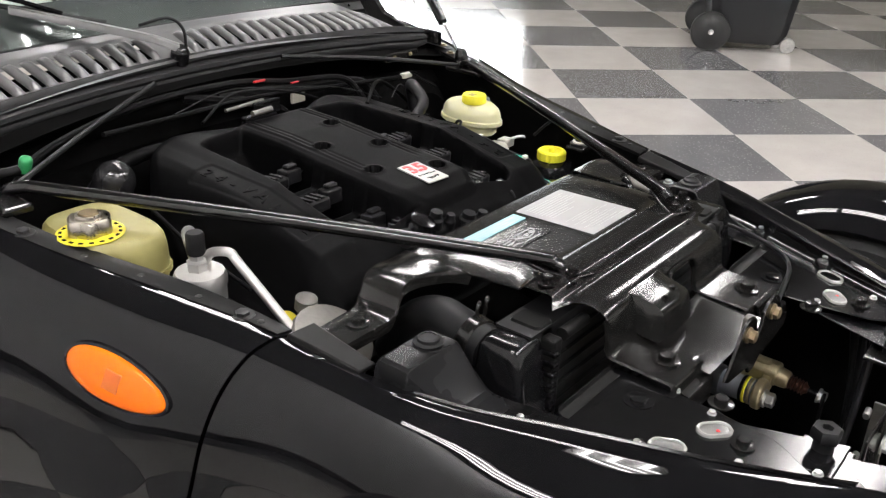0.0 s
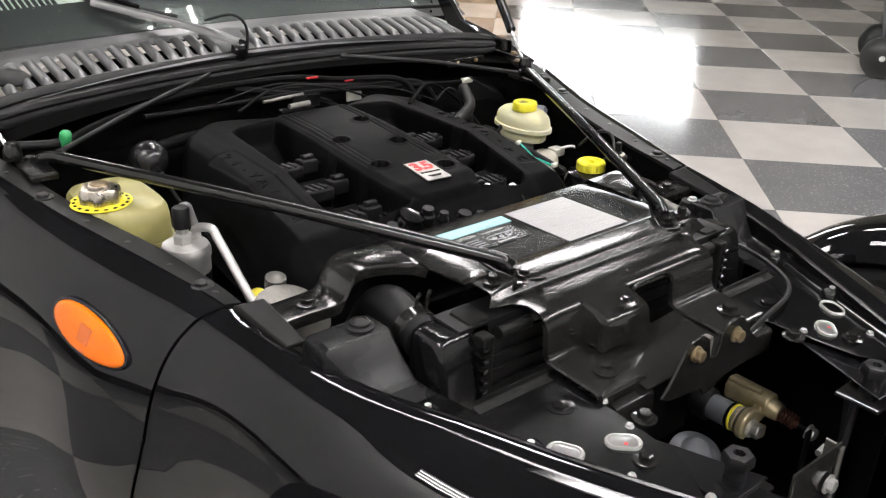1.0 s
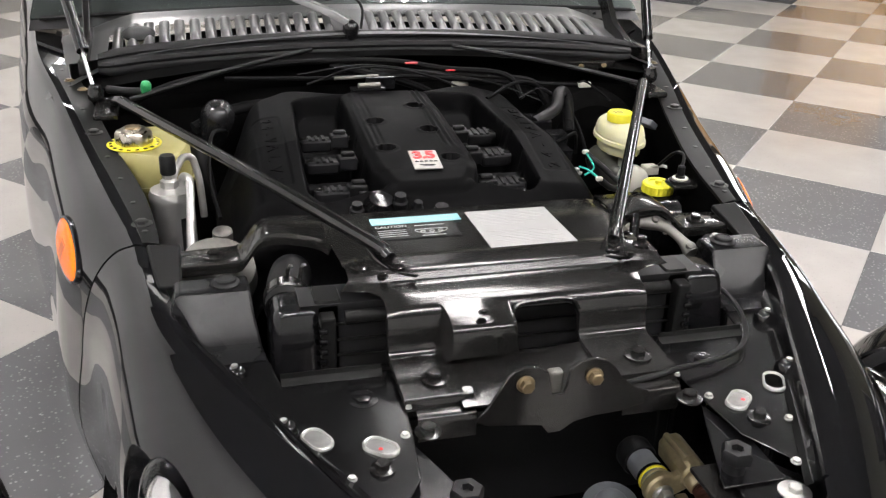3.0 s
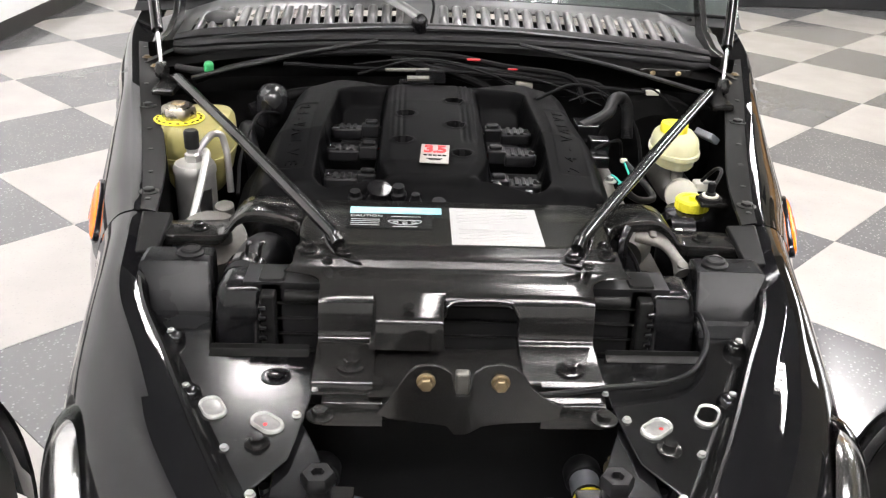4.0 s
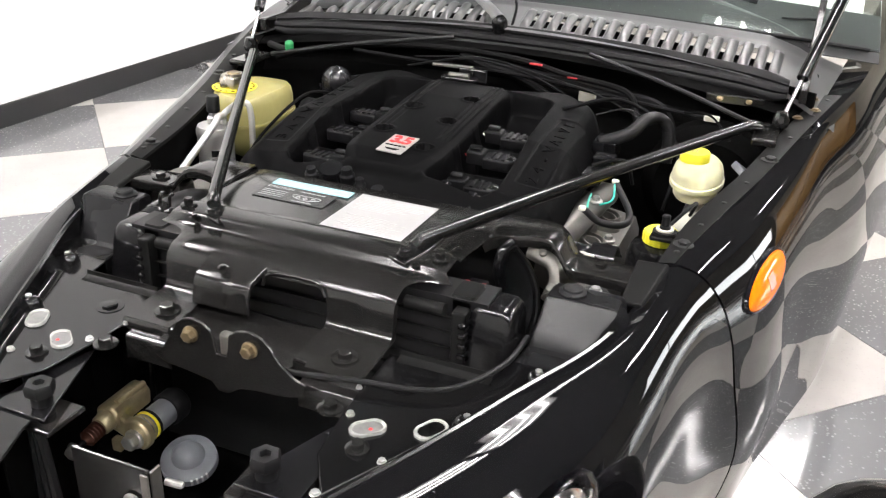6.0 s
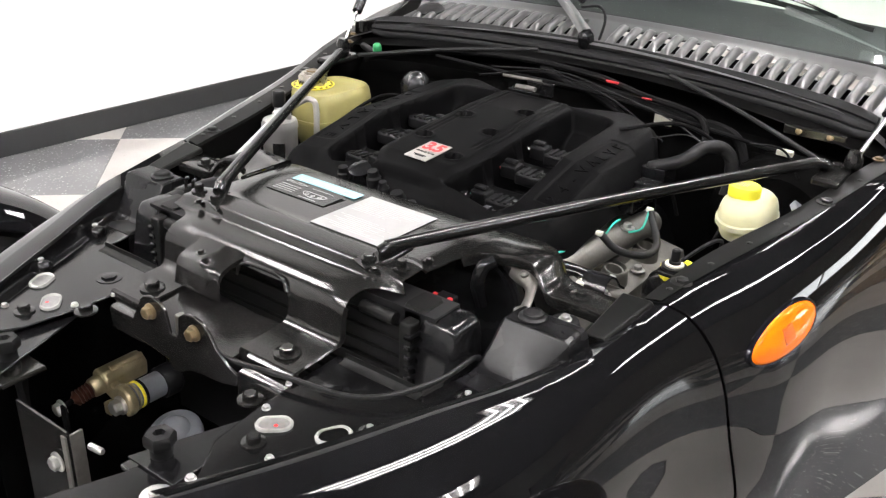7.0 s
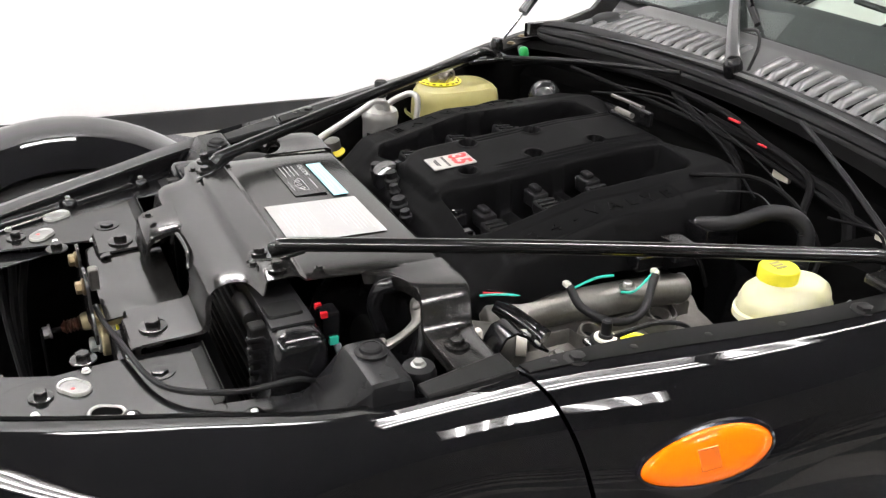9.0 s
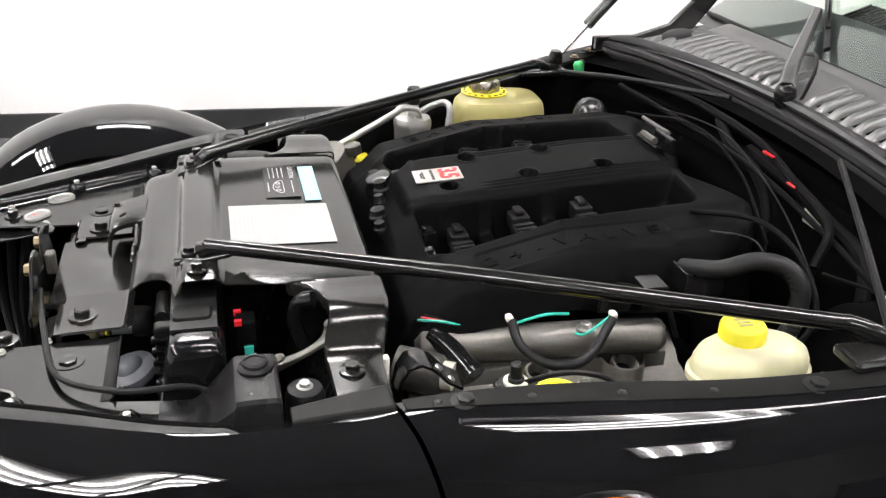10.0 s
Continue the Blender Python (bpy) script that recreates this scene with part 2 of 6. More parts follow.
# ---------------------------------------------------------------- mesh helpers
def part(name, bm, mat, parent=None, label="", smooth=40, bevel=0.0, solid=0.0, face=(0, 0, 1)):
    """Links a bmesh as ONE mesh object under a thing or under a part. face: where the outer side of a thickened sheet looks."""
    bm.normal_update()
    if solid and sum((f.normal * f.calc_area() for f in bm.faces), Vector()).dot(Vector(face)) < 0:
        bmesh.ops.reverse_faces(bm, faces=bm.faces)
        bm.normal_update()
    me = bpy.data.meshes.new(name)
    bm.to_mesh(me)
    bm.free()
    me.materials.append(mat)
    ob = new(name, me)
    if parent is not None:
        ob.parent = parent
    if label:
        ob["label"] = label
    if solid:
        mod = ob.modifiers.new("thickness", "SOLIDIFY")
        mod.thickness, mod.offset = solid, -1
    if bevel:
        mod = ob.modifiers.new("edges", "BEVEL")
        mod.width, mod.segments, mod.limit_method, mod.angle_limit = bevel, 2, "ANGLE", radians(35)
    if smooth:
        me.polygons.foreach_set("use_smooth", [True] * len(me.polygons))
        me.set_sharp_from_angle(angle=radians(smooth))
        if solid:
            # crisp rims on thickened sheets
            uses = {}
            for p in me.polygons:
                for k in p.edge_keys:
                    uses[k] = uses.get(k, 0) + 1
            for ed in me.edges:
                if uses.get(ed.key) == 1:
                    ed.use_edge_sharp = True
    return ob


def thing(name, label, category, kind="", group="", place=(0, 0, 0)):
    ob = new(name)
    ob.location = place
    return tagged(ob, label, category, group, kind)


def box(bm, x0, x1, y0, y1, z0, z1, m=None):
    got = bmesh.ops.create_cube(bm, size=1)["verts"]
    bmesh.ops.transform(bm, matrix=Matrix.Translation(((x0 + x1) / 2, (y0 + y1) / 2, (z0 + z1) / 2)) @ Matrix.Diagonal((x1 - x0, y1 - y0, z1 - z0, 1)), verts=got)
    if m is not None:
        bmesh.ops.transform(bm, matrix=m, verts=got)
    return bm


def prism(bm, outline, z0, z1, m=None):
    """An outline (x, y) raised from z0 to z1."""
    lo = [bm.verts.new((x, y, z0)) for x, y in outline]
    hi = [bm.verts.new((x, y, z1)) for x, y in outline]
    n = len(outline)
    bm.faces.new(hi)
    bm.faces.new(lo[::-1])
    for i in range(n):
        bm.faces.new((lo[i], lo[(i + 1) % n], hi[(i + 1) % n], hi[i]))
    if m is not None:
        bmesh.ops.transform(bm, matrix=m, verts=lo + hi)
    return bm


def sheet(bm, sections, closed=False):
    """A skin over sections that hold the same number of points."""
    rows = [[bm.verts.new(p) for p in s] for s in sections]
    n = len(rows[0])
    for a, b in zip(rows, rows[1:]):
        for i in range(n if closed else n - 1):
            bm.faces.new((a[i], a[(i + 1) % n], b[(i + 1) % n], b[i]))
    return rows


def smooth_line(points, steps=8):
    """A Catmull-Rom line through the points."""
    pts = [Vector(p) for p in points]
    pts = [2 * pts[0] - pts[1]] + pts + [2 * pts[-1] - pts[-2]]
    out = []
    for a, b, c, d in zip(pts, pts[1:], pts[2:], pts[3:]):
        for k in range(steps):
            t = k / steps
            out.append(0.5 * (2 * b + (c - a) * t + (2 * a - 5 * b + 4 * c - d) * t * t + (3 * b - a - 3 * c + d) * t ** 3))
    return out + [pts[-2]]


def pipe(bm, points, radius, sides=10, steps=8, flat=1.0):
    """A round bar along a smooth line."""
    line = smooth_line(points, steps) if steps > 1 else [Vector(p) for p in points]
    side, rings = None, []
    for i, p in enumerate(line):
        way = (line[min(i + 1, len(line) - 1)] - line[max(i - 1, 0)]).normalized()
        if side is None:
            side = way.orthogonal().normalized()
        side = (side - way * side.dot(way)).normalized()
        up = way.cross(side)
        r = radius(i / (len(line) - 1)) if callable(radius) else radius
        rings.append([p + (side * math.cos(a) + up * math.sin(a) * flat) * r for a in (2 * math.pi * k / sides for k in range(sides))])
    rows = sheet(bm, rings, closed=True)
    bm.faces.new(rows[0][::-1])
    bm.faces.new(rows[-1])
    return bm


def lathe(bm, profile, place, axis=(0, 0, 1), sides=24, squash=(1, 1)):
    """A turned shape: profile of (radius, height) along the axis."""
    m = Matrix.Translation(place) @ Vector((0, 0, 1)).rotation_difference(Vector(axis)).to_matrix().to_4x4()
    rings = []
    for r, h in profile:
        rings.append([m @ Vector((r * squash[0] * math.cos(a), r * squash[1] * math.sin(a), h)) for a in (2 * math.pi * k / sides for k in range(sides))])
    rows = sheet(bm, rings, closed=True)
    bm.faces.new(rows[0][::-1])
    bm.faces.new(rows[-1])
    return bm


def bolt(name, place, parent, mat, r=0.008, h=0.008, axis=(0, 0, 1), washer=1.7, label=""):
    """A hex head on a washer."""
    bm = bmesh.new()
    lathe(bm, [(r * washer, 0), (r * washer, h * 0.2), (r * 1.1, h * 0.3)], place, axis, 16)
    lathe(bm, [(r, h * 0.25), (r, h * 0.9), (r * 0.8, h)], place, axis, 6)
    return part(name, bm, mat, parent, label, smooth=25)


def words(name, text, size, m, mat, parent, depth=0.0004, bold=0.0):
    """Raised lettering in the built-in font, turned into a mesh."""
    cu = bpy.data.curves.new(name, "FONT")
    cu.body, cu.size, cu.extrude, cu.align_x, cu.align_y, cu.offset = text, size, depth, "CENTER", "CENTER", bold
    cu.space_character = 0.9 if bold else 1.0
    ob = bpy.data.objects.new(name, cu)
    me = bpy.data.meshes.new_from_object(ob)
    bpy.data.objects.remove(ob)
    me.transform(m)
    me.materials.append(mat)
    out = new(name, me)
    out.parent = parent
    return out


def lerp_table(table, y):
    """Values between the rows of a table whose first column is the station, on a smooth curve."""
    if y <= table[0][0]:
        return table[0][1:]
    if y >= table[-1][0]:
        return table[-1][1:]
    i = max(k for k in range(len(table) - 1) if table[k][0] <= y)
    p0, p1, p2, p3 = table[max(i - 1, 0)], table[i], table[i + 1], table[min(i + 2, len(table) - 1)]
    h = p2[0] - p1[0]
    t = (y - p1[0]) / h
    out = []
    for a, b, c, d in zip(p0[1:], p1[1:], p2[1:], p3[1:]):
        m1 = (c - a) / (p2[0] - p0[0]) * h
        m2 = (d - b) / (p3[0] - p1[0]) * h
        out.append((2 * t ** 3 - 3 * t * t + 1) * b + (t ** 3 - 2 * t * t + t) * m1 + (3 * t * t - 2 * t ** 3) * c + (t ** 3 - t * t) * m2)
    return out


# ---------------------------------------------------------------- the showroom
TILE = 0.61
NODE = Vector((4.855, 3.535))
TURN = radians(-44.87)
AX, AY = Vector((math.cos(TURN), math.sin(TURN))), Vector((-math.sin(TURN), math.cos(TURN)))


def room():
    bm = bmesh.new()
    box(bm, -3.6, 8.1, -6.1, 8.5, -0.2, -0.006)
    floor = part("floor", bm, GROUT, None, "", 0)
    tagged(floor, "polished checkerboard floor of light and dark grey vinyl tiles", "floor", kind="structure")
    # the long white wall runs almost along the car
    lean = radians(-3.15)
    m = Matrix.Translation((-2.675, 0, 0)) @ Matrix.Rotation(lean, 4, "Z")
    bm = bmesh.new()
    box(bm, -0.2, 0.0, -6.5, 9.5, -0.1, 3.4, m)
    tagged(part("wall_west", bm, WALL, None, "", 0), "plain bright white painted wall", "wall", kind="structure")
    bm = bmesh.new()
    box(bm, 0.0, 0.012, -6.5, 9.5, 0.0, 0.10, m)
    tagged(part("baseboard_west", bm, BASEBOARD, None, "", 0, bevel=0.004), "black vinyl baseboard along the white wall", "baseboard", kind="structure")
    for name, x0, x1, y0, y1, mat, label in (
            ("wall_north", -3.6, 8.2, 8.4, 8.6, WALL_DIM, "plain beige painted showroom wall"),
            ("wall_south", -3.6, 8.2, -6.2, -6.0, WALL, "plain white painted showroom wall")):
        bm = bmesh.new()
        box(bm, x0, x1, y0, y1, -0.1, 3.4)
        tagged(part(name, bm, mat, None, "", 0), label, "wall", kind="structure")
    # unseen wall, its dark colour stands for the dim end of the room
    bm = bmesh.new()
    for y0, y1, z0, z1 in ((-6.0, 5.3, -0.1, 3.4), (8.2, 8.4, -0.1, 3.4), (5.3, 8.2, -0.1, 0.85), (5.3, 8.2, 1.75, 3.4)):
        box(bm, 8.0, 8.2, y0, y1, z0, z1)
    tagged(part("wall_east", bm, WALL_EAST, None, "", 0), "unseen taupe wall with a window band, darkened to keep reflections dim", "wall", kind="structure")
    bm = bmesh.new()
    box(bm, -2.0, 8.0, 8.38, 8.398, 0.0, 0.15)
    tagged(part("baseboard_north", bm, BASEBOARD, None, "", 0, bevel=0.004), "dark baseboard on the far wall", "baseboard", kind="structure")
    bm = bmesh.new()
    box(bm, -3.8, 8.3, -6.3, 8.8, 3.4, 3.6)
    tagged(part("ceiling", bm, CEILING, None, "", 0), "flat grey ceiling", "ceiling", kind="structure")


def ceiling_lamp(place):
    lamp = thing("ceiling_light", "three-tube white fluorescent ceiling light", "ceiling light", group="rows of ceiling lights", place=place)
    bm = bmesh.new()
    box(bm, -0.28, 0.28, -0.62, 0.62, -0.04, 0.0)
    part("housing", bm, LAMP_BODY, lamp, "", 0, bevel=0.01)
    for x in (-0.17, 0.0, 0.17):
        bm = bmesh.new()
        lathe(bm, [(0.019, -0.6), (0.019, 0.6)], (x, 0, -0.066), (0, 1, 0), 8)
        part("tube", bm, LAMP_GLOW, lamp, "glowing fluorescent tube")
    return lamp


def east_window():
    win = thing("window_1", "wide low window glowing with daylight", "window", kind="structure", place=(8.0, 6.75, 1.3))
    for y0, y1, z0, z1 in ((-1.45, 1.45, -0.45, -0.40), (-1.45, 1.45, 0.40, 0.45), (-1.45, -1.40, -0.40, 0.40), (1.40, 1.45, -0.40, 0.40), (-0.02, 0.02, -0.40, 0.40)):
        bm = bmesh.new()
        box(bm, 0.0, 0.08, y0, y1, z0, z1)
        part("window_frame", bm, LAMP_BODY, win, "", 0, bevel=0.005)
    for y0, y1 in ((-1.40, -0.02), (0.02, 1.40)):
        bm = bmesh.new()
        box(bm, 0.03, 0.04, y0, y1, -0.40, 0.40)
        part("pane", bm, DOOR_GLOW, win, "frosted pane lit from outside", 0)


def low_platform():
    slab = thing("display_platform", "long low dark grey display platform on the tiles", "platform", place=(3.2, 6.75, 0))
    bm = bmesh.new()
    box(bm, -1.3, 1.6, -0.6, 0.6, 0.0, 0.14)
    part("deck", bm, BASEBOARD, slab, "", 0, bevel=0.01)


def wood_cabinet():
    cab = thing("wooden_cabinet", "honey oak display cabinet against the far wall", "cabinet", place=(6.8, 8.13, 0))
    bm = bmesh.new()
    box(bm, -0.66, 0.66, -0.25, 0.25, 0.0, 2.1)
    part("body", bm, OAK, cab, "", 0, bevel=0.01)
    for s in (-1, 1):
        bm = bmesh.new()
        box(bm, min(0.01 * s, 0.63 * s), max(0.01 * s, 0.63 * s), -0.27, -0.25, 0.06, 2.04)
        part("door", bm, OAK, cab, "", 0, bevel=0.006)


def wheeled_bin():
    m = Matrix.Translation((5.08, 1.69, 0)) @ Matrix.Rotation(radians(-61), 4, "Z")
    cart = thing("wheeled_bin", "black plastic wheeled bin standing on the checkerboard floor", "bin")
    bm = bmesh.new()
    rings = []
    for z, a, b in ((0.05, 0.20, 0.19), (0.12, 0.24, 0.22), (0.5, 0.29, 0.26), (0.85, 0.33, 0.3), (0.9, 0.35, 0.32)):
        rings.append([m @ Vector((x * a, y * b, z)) for x, y in ((-1, -0.8), (-0.8, -1), (0.8, -1), (1, -0.8), (1, 0.8), (0.8, 1), (-0.8, 1), (-1, 0.8))])
    rows = sheet(bm, rings, closed=True)
    bm.faces.new(rows[0][::-1])
    bm.faces.new(rows[-1])
    part("body", bm, BIN_PLASTIC, cart, "", 30, bevel=0.008)
    for s in (-1, 1):
        bm = bmesh.new()
        lathe(bm, [(0.02, -0.03), (0.075, -0.025), (0.085, -0.02), (0.118, -0.022), (0.125, -0.012), (0.125, 0.012), (0.118, 0.022), (0.085, 0.02), (0.02, 0.03)], m @ Vector((-0.25, s * 0.24, 0.125)), m.to_3x3() @ Vector((0, 1, 0)), 28)
        wheel = part("wheel", bm, TYRE, cart)
        bm = bmesh.new()
        lathe(bm, [(0.018, -0.04), (0.018, 0.04)], m @ Vector((-0.25, s * 0.24, 0.125)), m.to_3x3() @ Vector((0, 1, 0)), 12)
        part("hub", bm, CHROME, wheel, "small bright hub")
    for s in (-1, 1):
        bm = bmesh.new()
        lathe(bm, [(0.045, -0.014), (0.05, -0.006), (0.05, 0.006), (0.045, 0.014)], m @ Vector((0.25, s * 0.16, 0.05)), m.to_3x3() @ Vector((0, 1, 0)), 16)
        part("caster", bm, ZINC, cart, "pale caster wheel")


room()
first_lamp = ceiling_lamp((-1.7, -3.3, 3.4))
# the light at (-2.1, -0.3) is unseen, added to brighten the white wall
for lx, ly in ((-2.1, -0.3), (-0.9, 4.2), (0.75, 0.45), (0.75, 1.80), (0.9, 5.2), (3.7, 3.0), (3.6, 5.2)):
    copy_thing(first_lamp, pose(lx, ly, 3.4))
# a row that runs across the room in front of the car, and one more beside it
for lx, ly in ((-0.65, -2.45), (0.75, -2.45), (2.15, -2.45), (3.55, -2.45), (3.9, 0.25)):
    copy_thing(first_lamp, pose(lx, ly, 3.4, 0, 0, 90))
east_window()
low_platform()
wood_cabinet()
wheeled_bin()


# ---------------------------------------------------------------- the car: outer body
car = thing("car", "glossy black open-wheeled roadster with its bonnet raised", "car")

# station, then x and z of: inner lip foot, inner lip, outer lip, shoulder, upper side, side, widest, lower side, sill
BODY = [
    (-0.62, 0.091, 0.66, 0.096, 0.715, 0.1185, 0.716, 0.1515, 0.7, 0.19, 0.66, 0.215, 0.6, 0.23, 0.54, 0.225, 0.46, 0.2, 0.38),
    (-0.45, 0.187, 0.67, 0.19, 0.733, 0.215, 0.736, 0.253, 0.722, 0.3, 0.685, 0.33, 0.63, 0.345, 0.56, 0.34, 0.46, 0.31, 0.36),
    (-0.3, 0.264, 0.68, 0.267, 0.741, 0.295, 0.746, 0.333, 0.736, 0.378, 0.705, 0.405, 0.655, 0.42, 0.58, 0.415, 0.46, 0.38, 0.35),
    (-0.18, 0.32, 0.69, 0.323, 0.748, 0.351, 0.754, 0.387, 0.742, 0.423, 0.714, 0.447, 0.666, 0.46, 0.59, 0.455, 0.46, 0.42, 0.34),
    (-0.06, 0.376, 0.69, 0.379, 0.755, 0.407, 0.763, 0.432, 0.748, 0.455, 0.716, 0.471, 0.668, 0.48, 0.6, 0.478, 0.46, 0.44, 0.33),
    (0.06, 0.405, 0.68, 0.408, 0.766, 0.43, 0.776, 0.4535, 0.761, 0.4755, 0.727, 0.490, 0.675, 0.499, 0.605, 0.505, 0.46, 0.47, 0.32),
    (0.15, 0.412, 0.68, 0.414, 0.781, 0.444, 0.785, 0.470, 0.769, 0.4945, 0.732, 0.5115, 0.677, 0.521, 0.603, 0.53, 0.46, 0.49, 0.3),
    (0.28, 0.432, 0.68, 0.434, 0.793, 0.48, 0.797, 0.508, 0.781, 0.535, 0.742, 0.555, 0.688, 0.568, 0.613, 0.577, 0.46, 0.545, 0.28),
    (0.45, 0.478, 0.68, 0.48, 0.808, 0.525, 0.813, 0.549, 0.797, 0.573, 0.756, 0.589, 0.699, 0.599, 0.62, 0.604, 0.46, 0.579, 0.26),
    (0.62, 0.522, 0.68, 0.525, 0.836, 0.572, 0.842, 0.587, 0.823, 0.607, 0.775, 0.623, 0.71, 0.636, 0.63, 0.642, 0.46, 0.62, 0.25),
    (0.9, 0.585, 0.68, 0.59, 0.864, 0.64, 0.87, 0.654, 0.849, 0.674, 0.795, 0.689, 0.725, 0.7, 0.63, 0.704, 0.46, 0.686, 0.24),
    (1.6, 0.66, 0.68, 0.67, 0.905, 0.72, 0.91, 0.741, 0.885, 0.769, 0.82, 0.784, 0.74, 0.797, 0.64, 0.804, 0.46, 0.776, 0.24),
]
SEAM = (0.126, 0.126, 0.131, 0.143, 0.156, 0.168, 0.180, 0.208, 0.222)


def skin(s, i, y):
    v = lerp_table(BODY, y)
    return Vector((s * v[2 * i], y, v[2 * i + 1]))


def side_panel(name, s, y_of_start, y_of_end, n, parent, label):
    bm = bmesh.new()
    rows = []
    for k in range(n + 1):
        ring = []
        for i in range(9):
            a, b = y_of_start(i), y_of_end(i)
            ring.append(skin(s, i, a + (b - a) * k / n))
        # finer points across the section
        ring = ring[:2] + list(smooth_line(ring[2:], 5))
        rows.append(ring)
    sheet(bm, rows)
    return part(name, bm, PAINT, parent, label, smooth=50, solid=0.004, face=(s, 0, 0.6))


fenders, noses = {}, {}
for s in (-1, 1):
    fenders[s] = side_panel("fender", s, lambda i: SEAM[i] + 0.0024, lambda i: 1.6, 34, car, "glossy black front fender panel")
    noses[s] = side_panel("nose_panel", s, lambda i: -0.62, lambda i: SEAM[i] - 0.0024, 34, car, "glossy black nose panel beside the headlamp")
    # bar that bridges the seam at the lip
    bm = bmesh.new()
    sheet(bm, [[(s * 0.385, y, z - 0.008), (s * 0.387, y, z), (s * 0.412 + s * (y - 0.03) * 0.15, y, z + 0.002), (s * 0.416 + s * (y - 0.03) * 0.15, y, z - 0.006)] for y, z in ((0.032, 0.768), (0.08, 0.776), (0.126, 0.783))])
    part("lip_filler", bm, TRAY_DULL, car, "satin black filler strip", solid=0.008, bevel=0.002)

for s in (-1, 1):
    bm = bmesh.new()
    sheet(bm, [[skin(s, 1, y) + Vector((-s * 0.0015, 0, -0.010)), skin(s, 1, y) + Vector((-s * 0.001, 0, 0.0012)), skin(s, 1, y).lerp(skin(s, 2, y), 0.5) + Vector((0, 0, 0.0022)), skin(s, 1, y).lerp(skin(s, 2, y), 0.72) + Vector((0, 0, 0.0016))] for y in (0.135 + 0.655 * k / 30 for k in range(31))])
    part("lip_strip", bm, TRAY_DULL, fenders[s], "dull black inner fender lip", solid=0.0012)

# amber side markers
for s in (-1, 1):
    c = skin(s, 4, 0.279) * 0.52 + skin(s, 5, 0.279) * 0.48
    way = (skin(s, 4, 0.345) * 0.2 + skin(s, 5, 0.345) * 0.8 * 0 + skin(s, 4, 0.345) * 0.45 + skin(s, 5, 0.345) * 0.35) - (skin(s, 4, 0.21) * 0.35 + skin(s, 5, 0.21) * 0.65)
    way.normalize()
    down = (skin(s, 5, 0.277) - skin(s, 4, 0.277)).normalized()
    out = way.cross(down)
    if out.x * s < 0:
        out = -out
    up = out.cross(way).normalized()
    m = Matrix((way, up, out)).transposed().to_4x4()
    m.translation = c
    bm = bmesh.new()
    prof = [(1.0, -0.006), (1.0, 0.002), (0.97, 0.0045), (0.86, 0.007), (0.65, 0.009), (0.4, 0.010), (0.15, 0.0104)]
    rows = sheet(bm, [[m @ Vector((0.071 * r * math.cos(a), 0.0285 * r * math.sin(a) * (1 + 0.12 * math.cos(a)), h)) for a in (2 * math.pi * k / 40 for k in range(40))] for r, h in prof], closed=True)
    bm.faces.new(rows[-1])
    lens = part("side_marker", bm, AMBER, fenders[s], "oval amber side marker lens")
    bm = bmesh.new()
    sheet(bm, [[m @ Vector(((0.071 + d) * math.cos(a), (0.0285 + d) * math.sin(a) * (1 + 0.12 * math.cos(a)), h)) for a in (2 * math.pi * k / 40 for k in range(40))] for d, h in ((0.0, -0.004), (0.0, 0.004), (0.003, 0.003), (0.005, -0.004))], closed=True)
    part("bezel", bm, TRAY, lens, "thin black bezel")
    bm = bmesh.new()
    box(bm, -0.011, 0.011, -0.012, 0.012, 0.007, 0.0110, m)
    part("bulb_window", bm, AMBER_DEEP, lens, "darker square in the lens", 0, bevel=0.001)

# cycle fenders, wheels and front arms
for s in (-1, 1):
    cy, cz = -0.215, 0.32
    bm = bmesh.new()
    rows = []
    for k in range(33):
        a = radians(-8 + 190 * k / 32)
        ring = []
        for u in range(11):
            q = (u / 10 - 0.5) * 2
            r = 0.385 - 0.05 * abs(q) ** 3.2
            ring.append(Vector((s * (0.765 + 0.125 * q), cy + r * math.cos(a), cz + r * math.sin(a))))
        rows.append(ring)
    sheet(bm, rows)
    part("cycle_fender", bm, PAINT, car, "glossy black cycle fender over the front wheel", solid=0.006)
    bm = bmesh.new()
    lathe(bm, [(0.215, -0.10), (0.25, -0.112), (0.30, -0.11), (0.316, -0.095), (0.32, -0.06), (0.32, 0.06), (0.316, 0.095), (0.30, 0.11), (0.25, 0.112), (0.215, 0.10)], (s * 0.765, cy, cz), (1, 0, 0), 48)
    wheel = part("wheel", bm, TYRE, car, "black front tyre")
    bm = bmesh.new()
    lathe(bm, [(0.03, -0.07), (0.2, -0.06), (0.218, -0.10), (0.218, 0.10), (0.2, 0.06), (0.03, 0.05)], (s * 0.765, cy, cz), (1, 0, 0), 40)
    part("rim", bm, CHROME, wheel, "bright wheel rim")
    bm = bmesh.new()
    pipe(bm, [(s * 0.40, cy + 0.20, 0.36), (s * 0.55, cy + 0.22, 0.35), (s * 0.70, cy + 0.1, 0.34)], 0.017, 12)
    part("suspension_arm", bm, PIPE, car, "bright round suspension arm")

